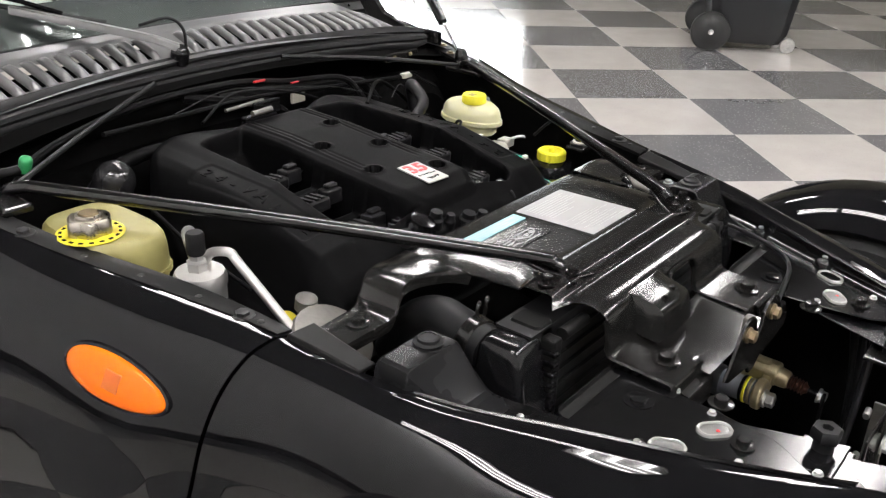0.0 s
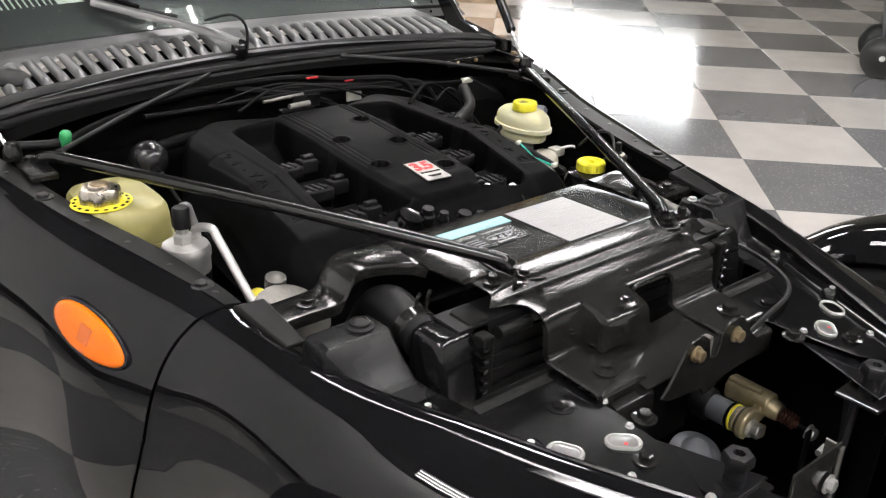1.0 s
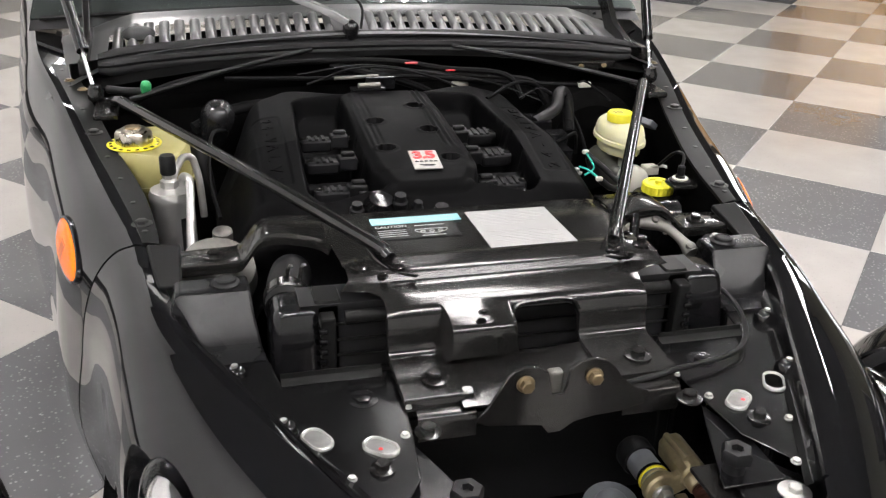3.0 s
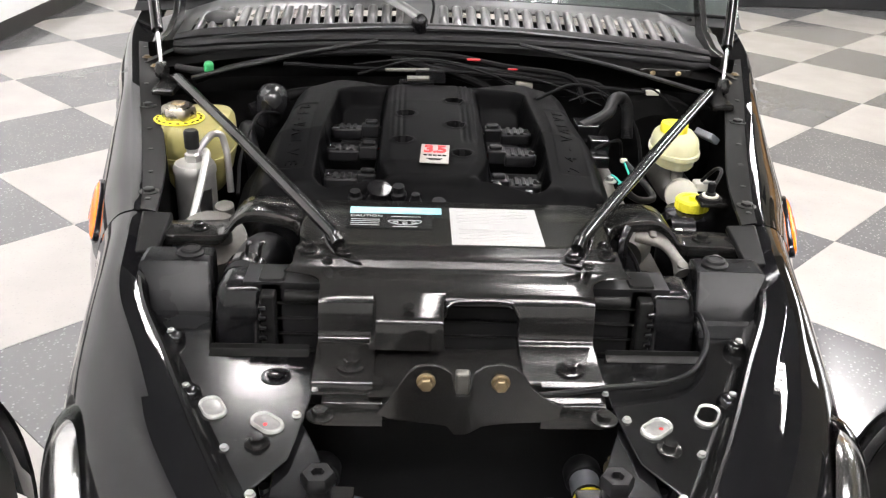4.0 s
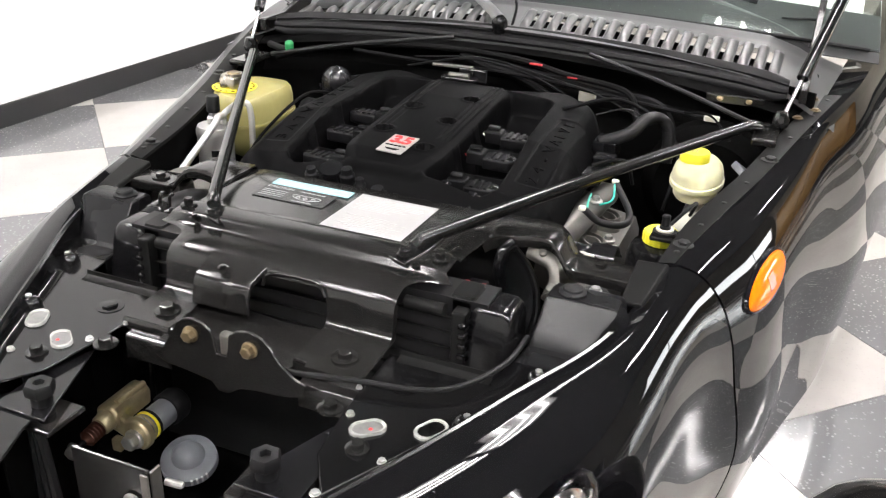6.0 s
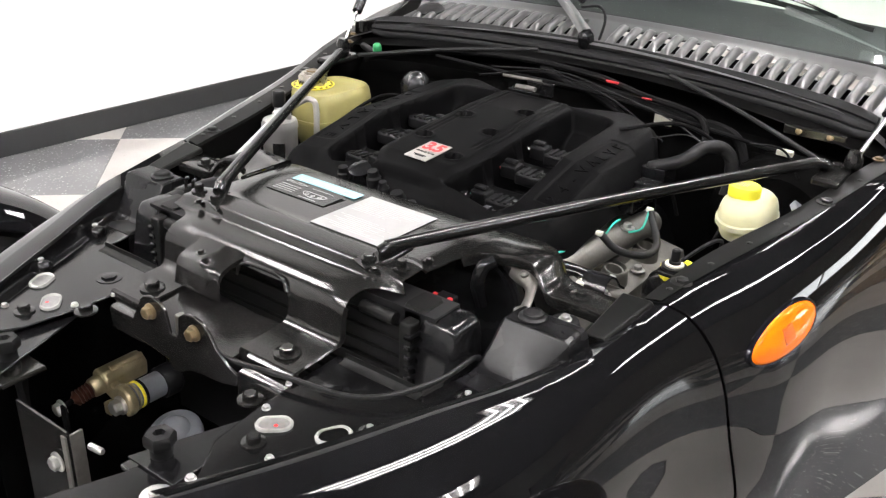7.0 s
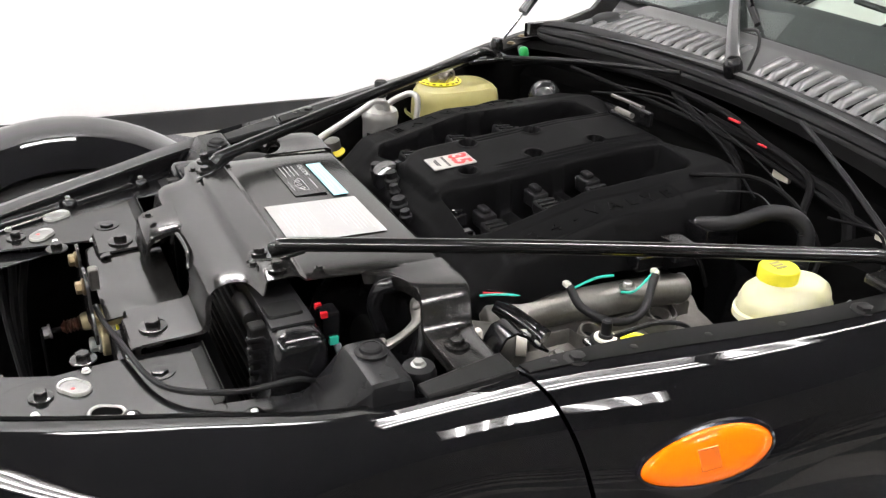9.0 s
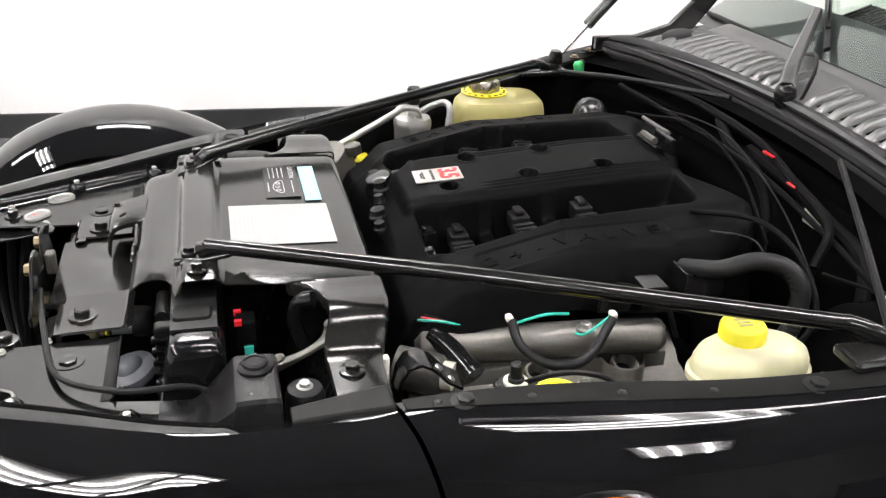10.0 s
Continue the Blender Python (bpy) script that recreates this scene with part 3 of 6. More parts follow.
# headlamps in the nose sides
for s in (-1, 1):
    m = Matrix.Translation((s * 0.372, -0.325, 0.650)) @ Matrix.Rotation(s * radians(-22), 4, "Z") @ Matrix.Rotation(radians(20), 4, "X") @ Matrix.Rotation(s * radians(35), 4, "Y")
    for name, k, mat, lab in (("headlamp_lens", 1.0, LENS, "clear headlamp lens"), ("headlamp_reflector", 0.82, REFLECTOR, "faceted silver headlamp reflector")):
        bm = bmesh.new()
        got = bmesh.ops.create_uvsphere(bm, u_segments=32, v_segments=18, radius=1)["verts"]
        bmesh.ops.transform(bm, matrix=m @ Matrix.Diagonal((0.047 * k, 0.135 * k, 0.044 * k, 1)), verts=got)
        part(name, bm, mat, noses[s], lab)

# scuttle with louvres, rubber seal, windscreen and wipers
def cowl_z(x, y):
    return 0.909 + 0.34 * (y - 0.80) - 0.10 * x * x - 0.25 * max(0.0, abs(x) - 0.46)


SLOTS = [-0.49 + 0.0285 * k for k in range(35)]
bm = bmesh.new()
LOUVRE = (-1.0, -0.96, -0.92, -0.42, -0.38, -0.34, -0.26, -0.12, 0.08, 0.30, 0.52, 0.72, 0.84, 0.90, 0.96)
xs = [-0.6, -0.57, -0.54, -0.52] + [q + 0.01425 * d for q in SLOTS for d in LOUVRE] + [0.505, 0.52, 0.54, 0.57, 0.6]
ys = [0.7865, 0.7900] + [0.7945 + 0.0045 * k for k in range(17)] + [0.874, 0.882, 0.888, 0.892]
grid = []
for yy in ys:
    row = []
    w = (yy - 0.7865) / 0.1055
    for x in xs:
        y = yy + (-0.22 + 0.42 * w) * x * x - 0.9 * (1 - w) * max(0.0, abs(x) - 0.44) ** 1.5
        z = cowl_z(x, yy)
        if 0.800 < yy < 0.866 and abs(x + 0.048) > 0.034:
            near = min(SLOTS, key=lambda q: abs(q - x - 0.001))
            d = (x - near) / 0.01425
            env = min(1, max(0, yy - 0.800) / 0.012)
            tip = max(0.0, (yy - 0.848) / 0.018)
            env *= math.sqrt(max(0.0, 1 - tip * tip))
            z += env * (0.0095 * math.sqrt(max(0, 1 - ((d - 0.28) / 0.64) ** 2)))
        if yy > 0.885:
            z += 0.003
        row.append((x, y, z))
    grid.append(row)
verts = [[bm.verts.new(p) for p in row] for row in grid]
for j in range(len(ys) - 1):
    mid_y = (ys[j] + ys[j + 1]) / 2
    for i in range(len(xs) - 1):
        mid_x = (xs[i] + xs[i + 1]) / 2
        d = min((mid_x - q for q in SLOTS), key=lambda v: abs(v + 0.001)) / 0.01425
        if 0.806 < mid_y < 0.858 and abs(mid_x + 0.048) > 0.034 and abs(mid_x) < 0.505 and -0.94 < d < -0.40:
            continue
        bm.faces.new((verts[j][i], verts[j][i + 1], verts[j + 1][i + 1], verts[j + 1][i]))
scuttle = part("scuttle", bm, COWL, car, "grey-black louvred scuttle panel below the windscreen", smooth=30)


# sheet behind the slots, its shade painted near black
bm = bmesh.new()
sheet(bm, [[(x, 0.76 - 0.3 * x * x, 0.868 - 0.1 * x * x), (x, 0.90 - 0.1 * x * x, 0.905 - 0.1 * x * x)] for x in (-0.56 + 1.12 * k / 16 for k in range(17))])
part("plenum_floor", bm, DARK, scuttle, "plenum under the louvres with its shade painted black", solid=0.002)


def seal_y(x):
    return 0.796 - 0.22 * x * x - 0.9 * max(0.0, abs(x) - 0.44) ** 1.5


bm = bmesh.new()
rows = []
for k in range(61):
    x = -0.515 + 1.03 * k / 60
    y, z = seal_y(x), 0.8965 - 0.05 * x * x
    end = 1 - 0.35 * max(0, (abs(x) - 0.47) / 0.045) ** 2
    rows.append([(x, y + dy, z + dz * end) for dy, dz in ((0.019, -0.020), (0.018, 0.006), (0.012, 0.012), (0.004, 0.0135), (-0.002, 0.010), (-0.006, 0.003), (-0.004, -0.001), (-0.008, -0.002), (-0.014, -0.006), (-0.016, -0.013), (-0.012, -0.018), (-0.015, -0.022), (-0.015, -0.030), (-0.010, -0.036), (0.0, -0.037))])
rows = sheet(bm, rows, closed=True)
bm.faces.new(rows[0][::-1])
bm.faces.new(rows[-1])
part("bonnet_seal", bm, RUBBER, car, "double-lipped black rubber bonnet seal")

# washer jet cap on the scuttle corner
bm = bmesh.new()
lathe(bm, [(0.026, -0.012), (0.026, 0.008), (0.024, 0.010)], (-0.447, 0.825, 0.894), (0, -0.2, 1), 24)
vent = part("vent_cap", bm, WHITE_PLASTIC, car, "round cream vent base with a dark lid")
bm = bmesh.new()
lathe(bm, [(0.030, 0.009), (0.031, 0.013), (0.026, 0.017), (0.01, 0.018)], (-0.447, 0.825, 0.894), (0, -0.2, 1), 24)
part("lid", bm, RUBBER, vent, "black lid")


def screen_point(x, u):
    y = 0.898 + 0.22 * x * x + 0.62 * u
    z = 0.9405 - 0.085 * x * x + 0.40 * u
    return (x * (1 - 0.1 * u), y, z)


bm = bmesh.new()
sheet(bm, [[screen_point(x, u) for u in (0, 0.25, 0.5, 0.75, 1.0)] for x in (-0.66 + 1.32 * k / 28 for k in range(29))])
screen = part("windscreen", bm, GLASS, car, "green-tinted raked windscreen", solid=0.005)
screen.visible_shadow = False
bm = bmesh.new()
rows = []
for k in range(29):
    x = -0.66 + 1.32 * k / 28
    rows.append([Vector(screen_point(x, u)) - Vector((0, 0, 0.008)) for u in (-0.03, 0.0, 0.07, 0.14)])
sheet(bm, rows)
part("screen_border", bm, BASEBOARD, screen, "dark grey printed border of the glass", solid=0.002)
bm = bmesh.new()
pipe(bm, [Vector(screen_point(x, -0.004)) + Vector((0, 0, 0.001)) for x in (-0.64 + 1.28 * k / 20 for k in range(21))], 0.0045, 8, 3)
part("screen_rubber", bm, RUBBER, screen, "black rubber edge under the glass")
bm = bmesh.new()
sheet(bm, [[(x, 1.03 + 0.16 * u + 0.1 * x * x, 0.90 + 0.055 * u) for u in (0, 1, 2, 3)] for x in (-0.62, -0.3, 0, 0.3, 0.62)])
dash = part("dashboard", bm, DASH, car, "pale dashboard top behind the glass", solid=0.01)
for k in range(26):
    bm = bmesh.new()
    box(bm, -0.40 + 0.012 * k + (0.18 if k > 12 else 0), -0.394 + 0.012 * k + (0.18 if k > 12 else 0), 1.10, 1.19, 0.0, 0.004, Matrix.Translation((0, 0, 0.932)) @ Matrix.Rotation(0.0, 4, "X"))
    bmesh.ops.rotate(bm, cent=(0, 1.10, 0.932), matrix=Matrix.Rotation(math.atan(0.34), 3, "X"), verts=bm.verts)
    part("vent_slot", bm, RUBBER, dash, "", 0)

for px, py, pz, tips in ((-0.048, 0.795, 0.914, ((-0.10, 0.835, 0.948), (-0.25, 0.965, 0.990), (-0.40, 1.06, 1.02))), (0.533, 0.965, 0.893, ((0.46, 0.985, 0.932), (0.26, 1.0, 0.985), (0.08, 1.01, 1.0)))):
    wiper = bmesh.new()
    lathe(wiper, [(0.016, -0.02), (0.016, 0.004), (0.013, 0.010), (0.009, 0.014)], (px, py, pz), (0, -0.3, 1), 20)
    wiper = part("wiper", wiper, TRAY, car, "black windscreen wiper resting on the scuttle")
    line = smooth_line([Vector((px, py, pz + 0.012)), *[Vector(q) for q in tips[:2]]], 8)
    bm = bmesh.new()
    rows = []
    for k, p in enumerate(line):
        u = k / (len(line) - 1)
        way = (line[min(k + 1, len(line) - 1)] - line[max(k - 1, 0)]).normalized()
        side = way.cross(Vector((0, 0, 1))).normalized()
        h = 0.013 - 0.004 * u
        rows.append([p + side * (-h) + Vector((0, 0, -0.007)), p + side * (-h * 0.8) + Vector((0, 0, 0.002)), p + side * (-h * 0.5) + Vector((0, 0, 0.005)), p + side * (h * 0.5) + Vector((0, 0, 0.005)), p + side * (h * 0.8) + Vector((0, 0, 0.002)), p + side * h + Vector((0, 0, -0.007))])
    sheet(bm, rows)
    part("arm", bm, COWL, wiper, "satin black pressed arm", solid=0.002)
    d = (Vector(tips[2]) - Vector(tips[1])).normalized()
    a = Vector(tips[1]) - d * 0.16 + Vector((0.0, 0.02, -0.004))
    b = Vector(tips[1]) + d * 0.30 + Vector((0.0, 0.02, -0.004))
    bm = bmesh.new()
    pipe(bm, [a, a.lerp(b, 0.5) + Vector((0, 0, 0.006)), b], 0.006, 8, flat=0.6)
    part("blade", bm, RUBBER, wiper)
    bm = bmesh.new()
    pipe(bm, [a.lerp(b, 0.15) + Vector((0, 0, 0.006)), a.lerp(b, 0.35) + Vector((0, 0, 0.02)), a.lerp(b, 0.65) + Vector((0, 0, 0.02)), a.lerp(b, 0.85) + Vector((0, 0, 0.006))], 0.004, 8)
    part("blade_yoke", bm, TRAY, wiper)
    bm = bmesh.new()
    pipe(bm, [(px + 0.022, py + 0.012, pz - 0.006), (px + 0.026, py + 0.022, pz + 0.035), (px + 0.005, py + 0.035, pz + 0.055), Vector(tips[0]) + Vector((0.01, 0.012, 0.012))], 0.0028, 8)
    part("washer_hose", bm, RUBBER, wiper, "thin looping washer hose")

# raised bonnet with its hinges and gas struts
bm = bmesh.new()
rows = []
for k in range(13):
    u = k / 12
    half = 0.64 - 0.38 * u
    ring = []
    for q in range(21):
        w = (q / 20 - 0.5) * 2
        x = half * w
        y = 1.01 + 0.12 * x * x + 0.64 * u - 0.05 * math.sin(3.14 * u) * (1 - w * w)
        z = 1.20 + 1.0 * u - 0.03 * w * w * (1 - u)
        ring.append((x, y, z))
    rows.append(ring)
sheet(bm, rows)
bonnet = part("bonnet", bm, PAINT, car, "glossy black bonnet standing open", solid=0.016, smooth=50, face=(0, 1, 0))
for s in (-1, 1):
    bm = bmesh.new()
    prism(bm, [(0.70, 0.86), (0.80, 0.84), (0.88, 0.87), (0.96, 0.97), (1.08, 1.22), (1.05, 1.23), (0.93, 0.985), (0.85, 0.905), (0.78, 0.885), (0.70, 0.885)], 0.535, 0.548, Matrix(((0, 0, s, 0), (1, 0, 0, 0), (0, 1, 0, 0), (0, 0, 0, 1))))
    part("bonnet_hinge", bm, SATIN, car, "black steel bonnet hinge", bevel=0.002)
    foot = Vector((s * 0.515, 0.612, 0.848))
    head = Vector((s * 0.655, 1.09, 1.28))
    bm = bmesh.new()
    pipe(bm, [foot, foot.lerp(head, 0.5)], 0.0036, 10, 1)
    strut = part("gas_strut", bm, CHROME, car, "bright rod of the bonnet gas strut")
    bm = bmesh.new()
    pipe(bm, [foot.lerp(head, 0.14), head], 0.0105, 12, 1)
    part("cylinder", bm, TUBE, strut, "black strut cylinder")
    bm = bmesh.new()
    lathe(bm, [(0.006, 0), (0.013, 0.006), (0.014, 0.018), (0.009, 0.03)], foot - Vector((0, 0, 0.012)), (0, 0, 1), 12)
    part("ball_socket", bm, TUBE, strut)


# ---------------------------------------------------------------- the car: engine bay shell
# floor of the bay, coloured near black to stand for shade
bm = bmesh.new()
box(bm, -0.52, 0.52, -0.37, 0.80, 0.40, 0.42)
part("bay_floor", bm, DARK, car, "underside of the engine bay in near-black shade colour")
bm = bmesh.new()
sheet(bm, [[(x, seal_y(x) + 0.012 - (0.03 if z < 0.8 else 0.0), z) for z in (0.42, 0.6, 0.78, 0.80, 0.88)] for x in (-0.56 + 1.12 * k / 20 for k in range(21))])
part("firewall", bm, DARK, car, "black firewall", solid=0.004, face=(0, -1, 0))
for s in (-1, 1):
    bm = bmesh.new()
    sheet(bm, [[skin(s, 1, y) + Vector((-s * 0.002, 0, -0.004)), skin(s, 0, y) + Vector((-s * 0.004, 0, 0)), Vector((skin(s, 0, y).x - s * 0.03, y, 0.42))] for y in (0.13 + 0.67 * k / 14 for k in range(15))])
    part("inner_fender", bm, DARK, car, "black inner fender wall", solid=0.003, face=(-s, 0, 0))
    for y in (0.165, 0.19, 0.25, 0.33, 0.41, 0.50, 0.58, 0.68, 0.76):
        p = skin(s, 1, y) * 0.55 + skin(s, 2, y) * 0.45
        big = y in (0.19, 0.50)
        bolt("lip_bolt", p, fenders[s], BOLT, 0.0085 if big else 0.0045, 0.006 if big else 0.003)

# radiator and its tanks
bm = bmesh.new()
box(bm, -0.255, 0.255, -0.078, -0.03, 0.45, 0.785)
radiator = part("radiator", bm, FIN, car, "black radiator core")
for k in range(9):
    bm = bmesh.new()
    box(bm, -0.232, 0.232, -0.0835, -0.078, 0.590 + 0.021 * k, 0.5925 + 0.021 * k)
    part("slat", bm, TRAY_DULL, radiator, "", 0, bevel=0.001)
def rounded_ring(x0, x1, y0, y1, r, z, n=5):
    """Corner points of a rounded rectangle at one height."""
    out = []
    for cx, cy, a0 in ((x1 - r, y1 - r, 0), (x0 + r, y1 - r, 90), (x0 + r, y0 + r, 180), (x1 - r, y0 + r, 270)):
        out += [(cx + r * math.cos(radians(a0 + 90 * k / n)), cy + r * math.sin(radians(a0 + 90 * k / n)), z) for k in range(n + 1)]
    return out


def rounded_block(bm, levels):
    """A block over rounded rectangles: (x0, x1, y0, y1, corner, z) from the foot up."""
    rows = sheet(bm, [rounded_ring(*v) for v in levels], closed=True)
    bm.faces.new(rows[0][::-1])
    bm.faces.new(rows[-1])
    return bm


for s in (-1, 1):
    bm = bmesh.new()
    lo, hi = (0.232, 0.288)
    lv = [(lo, hi + 0.006, -0.098, -0.022, 0.012, 0.45), (lo, hi + 0.004, -0.096, -0.024, 0.012, 0.70), (lo, hi + 0.002, -0.088, -0.024, 0.012, 0.745), (lo, hi, -0.084, -0.024, 0.012, 0.766), (lo, hi - 0.002, -0.081, -0.026, 0.012, 0.774), (lo + 0.002, hi - 0.007, -0.078, -0.030, 0.010, 0.780), (lo + 0.006, hi - 0.014, -0.072, -0.036, 0.008, 0.7825)]
    if s < 0:
        lv = [(-q[1], -q[0], *q[2:]) for q in lv]
    rounded_block(bm, lv)
    tank = part("radiator_tank", bm, TRAY, car, "glossy black plastic radiator end tank", smooth=50)
    # narrow upper step beside the core
    bm = bmesh.new()
    lv = [(0.205, 0.240, -0.078, -0.034, 0.006, 0.70), (0.205, 0.240, -0.078, -0.034, 0.006, 0.782), (0.208, 0.237, -0.075, -0.037, 0.006, 0.788)]
    if s < 0:
        lv = [(-q[1], -q[0], *q[2:]) for q in lv]
    rounded_block(bm, lv)
    part("tank_neck", bm, TRAY_DULL, tank, smooth=50)
    for k in range(13):
        bm = bmesh.new()
        box(bm, min(s * 0.226, s * 0.236), max(s * 0.226, s * 0.236), -0.100, -0.078, 0.595 + 0.0135 * k, 0.602 + 0.0135 * k)
        part("crimp_tab", bm, TRAY, tank, "", 0, bevel=0.002)
    # steel header plate that the tabs are crimped over
    bm = bmesh.new()
    box(bm, min(s * 0.216, s * 0.234), max(s * 0.216, s * 0.234), -0.096, -0.03, 0.50, 0.776)
    part("header_plate", bm, TRAY_DULL, tank, "", 0, bevel=0.003)
    # pale moulded pipe end along the core
    bm = bmesh.new()
    pipe(bm, [(s * 0.155, -0.088, 0.772), (s * 0.205, -0.088, 0.772)], 0.008, 12, 1)
    part("core_rail", bm, TRAY_DULL, tank)

# radiator closing panel, from its rear edge over the fold to the front tray
STEEL = 0.0022
panel = bmesh.new()
TOP = ((0.152, 0.782), (0.151, 0.792), (0.147, 0.799), (0.140, 0.8018), (0.07, 0.8035), (0.0, 0.806), (-0.0175, 0.8070), (-0.0205, 0.8082), (-0.0255, 0.8132), (-0.0285, 0.8146), (-0.032, 0.8149), (-0.0605, 0.8141), (-0.0640, 0.8133), (-0.0662, 0.8112), (-0.0705, 0.8042), (-0.0730, 0.8018), (-0.0770, 0.8008), (-0.079, 0.8006), (-0.081, 0.8004), (-0.085, 0.800), (-0.090, 0.7995), (-0.100, 0.7985), (-0.112, 0.7955), (-0.119, 0.790), (-0.1225, 0.783))
ACROSS = [-1 + 2 * k / 24 for k in range(25)]


def half_width(y):
    """Half of the panel's width; the front band is a little wider than the brace band."""
    if y > 0.03:
        return 0.203
    return 0.197 + 0.012 * min(1, max(0, (-0.066 - y) / 0.008)) + 0.006 * max(0, y) / 0.03


rows = []
for y, z in TOP:
    h = half_width(y)
    trim = 0.012 * max(0, (-0.100 - y) / 0.0225) ** 2
    into = min(1.0, max(0.0, (-0.0765 - y) / 0.022))
    grow = 0.028 * (1 - math.sqrt(1 - (1 - into) ** 2)) if into else 0.06
    left, right = -min(h - trim, 0.162 + grow), min(h - trim, 0.157 + grow)
    rows.append([((left if q < 0 else right) * abs(q), y, z - (0.004 if abs(q) > 0.99 else 0.0008 if abs(q) > 0.9 else 0)) for q in ACROSS])
sheet(panel, rows)
panel = part("radiator_panel", panel, SATIN, car, "satin black pressed steel radiator closing panel", solid=STEEL, smooth=50)


def leg(x0, x1, foot_front, fillet_left, fillet_right):
    """A strap from the front fold down to the tray, with rounded inner corners at its top."""
    bm = bmesh.new()
    rows = []
    line = [(-0.1225, 0.7835), (-0.1245, 0.779), (-0.126, 0.774), (-0.127, 0.769), (-0.1275, 0.764), (-0.128, 0.755), (-0.1290, 0.748), (-0.132, 0.7415), (-0.138, 0.7385), (-0.18, 0.737), (foot_front, 0.736), (foot_front - 0.003, 0.733), (foot_front - 0.004, 0.722)]
    for y, z in line:
        u = min(1.0, max(0.0, (0.7835 - z) / 0.02))
        grow = 1 - math.sqrt(max(0.0, 1 - (1 - u) ** 2))
        a, b = x0 - fillet_left * grow, x1 + fillet_right * grow
        rows.append([(a - 0.002, y + 0.006, z - 0.002), (a, y, z), (a + (b - a) * 0.33, y, z), (a + (b - a) * 0.67, y, z), (b, y, z), (b + 0.002, y + 0.006, z - 0.002)])
    sheet(bm, rows)
    return part("panel_leg", bm, SATIN, panel, "", solid=STEEL, smooth=40)


leg(-0.162, -0.096, -0.212, 0.0, 0.0)
leg(0.070, 0.157, -0.205, 0.016, 0.0)
# boxed scoop beside the open bay
bm = bmesh.new()
rows = []
for y, z, w in ((-0.112, 0.7945, 0.010), (-0.118, 0.793, 0.004), (-0.126, 0.7915, 0.001), (-0.140, 0.7885, 0.0), (-0.152, 0.785, 0.0), (-0.157, 0.7815, 0.0), (-0.160, 0.776, 0.0), (-0.162, 0.767, 0.0), (-0.165, 0.748, 0.002)):
    lo = max(0.745, z - 0.04)
    rows.append([(-0.102 - w, y + 0.012, lo), (-0.099 - w, y + 0.006, z - 0.006), (-0.095 - w, y, z), (-0.058, y - 0.002, z + 0.001), (-0.024 + w, y, z), (-0.019 + w, y + 0.002, z - 0.002), (-0.018 + w, y + 0.004, z - 0.007)])
sheet(bm, rows)
part("scoop", bm, SATIN, panel, "boxed scoop pressed into the panel", solid=STEEL, smooth=40)
# arched rim over the open bay
bm = bmesh.new()
pipe(bm, [(-0.017, -0.130, 0.772), (-0.014, -0.127, 0.783), (-0.004, -0.124, 0.789), (0.02, -0.1225, 0.790), (0.045, -0.1225, 0.790), (0.060, -0.124, 0.787), (0.068, -0.127, 0.775)], 0.0028, 8)
part("opening_rim", bm, SATIN, panel)
bm = bmesh.new()
sheet(bm, [[(-0.10, y, z), (-0.02, y, z), (0.02, y, z - 0.004), (0.072, y, z)] for y, z in ((-0.135, 0.735), (-0.20, 0.731), (-0.228, 0.728))])
part("cross_tray", bm, SATIN, panel, "", solid=STEEL)
# stepped front edge of the shelf beside the latch
for x0, x1 in ((-0.150, -0.085), (0.088, 0.158)):
    bm = bmesh.new()
    sheet(bm, [[(x0 + (x1 - x0) * k / 6, y, z) for k in range(7)] for y, z in ((-0.200, 0.7362), (-0.2085, 0.7358), (-0.2125, 0.7335), (-0.2140, 0.7270), (-0.2155, 0.7225), (-0.2200, 0.7210), (-0.2250, 0.7200), (-0.2275, 0.7170), (-0.2280, 0.6900))])
    part("shelf_lip", bm, SATIN, panel, "stepped steel edge below the shelf", solid=STEEL, smooth=40, face=(0, -1, 0.5))
# wings that arch round the hoses and step down to bolted side flanges
WING = ((0.203, 0.046, 0.152, 0.8035), (0.209, 0.060, 0.152, 0.8035), (0.218, 0.070, 0.152, 0.8035), (0.232, 0.0785, 0.152, 0.8035), (0.25, 0.083, 0.151, 0.8055), (0.268, 0.0845, 0.149, 0.806), (0.280, 0.0835, 0.146, 0.8045), (0.289, 0.081, 0.143, 0.800), (0.2965, 0.078, 0.140, 0.792), (0.303, 0.076, 0.138, 0.783), (0.309, 0.075, 0.136, 0.7765), (0.317, 0.075, 0.134, 0.7742), (0.33, 0.076, 0.133, 0.7735), (0.36, 0.077, 0.132, 0.773), (0.388, 0.077, 0.132, 0.772))
for s in (-1, 1):
    bm = bmesh.new()
    rows = []
    for x, yf, yr, z in WING:
        rows.append([(s * (x + 0.002), yf + 0.001, z - 0.016), (s * x, yf - 0.001, z - 0.006), (s * x, yf + 0.001, z - 0.001), (s * x, yf + 0.005, z), (s * x, (yf + yr) / 2, z - 0.0005), (s * x, yr - 0.006, z - 0.001), (s * x, yr - 0.001, z - 0.004), (s * x, yr, z - 0.014)])
    sheet(bm, rows)
    part("panel_wing", bm, SATIN, panel, "", solid=STEEL, smooth=40)
    bolt("flange_bolt", (s * 0.345, 0.098, 0.774), panel, SATIN, 0.008, 0.008)
for s in (-1, 1):
    bolt("panel_nut", (s * 0.181, -0.048, 0.8135), panel, SATIN, 0.0065, 0.012)
    bolt("tray_bolt", (-0.121 if s < 0 else 0.123, -0.182, 0.737), panel, SATIN, 0.0095, 0.010)
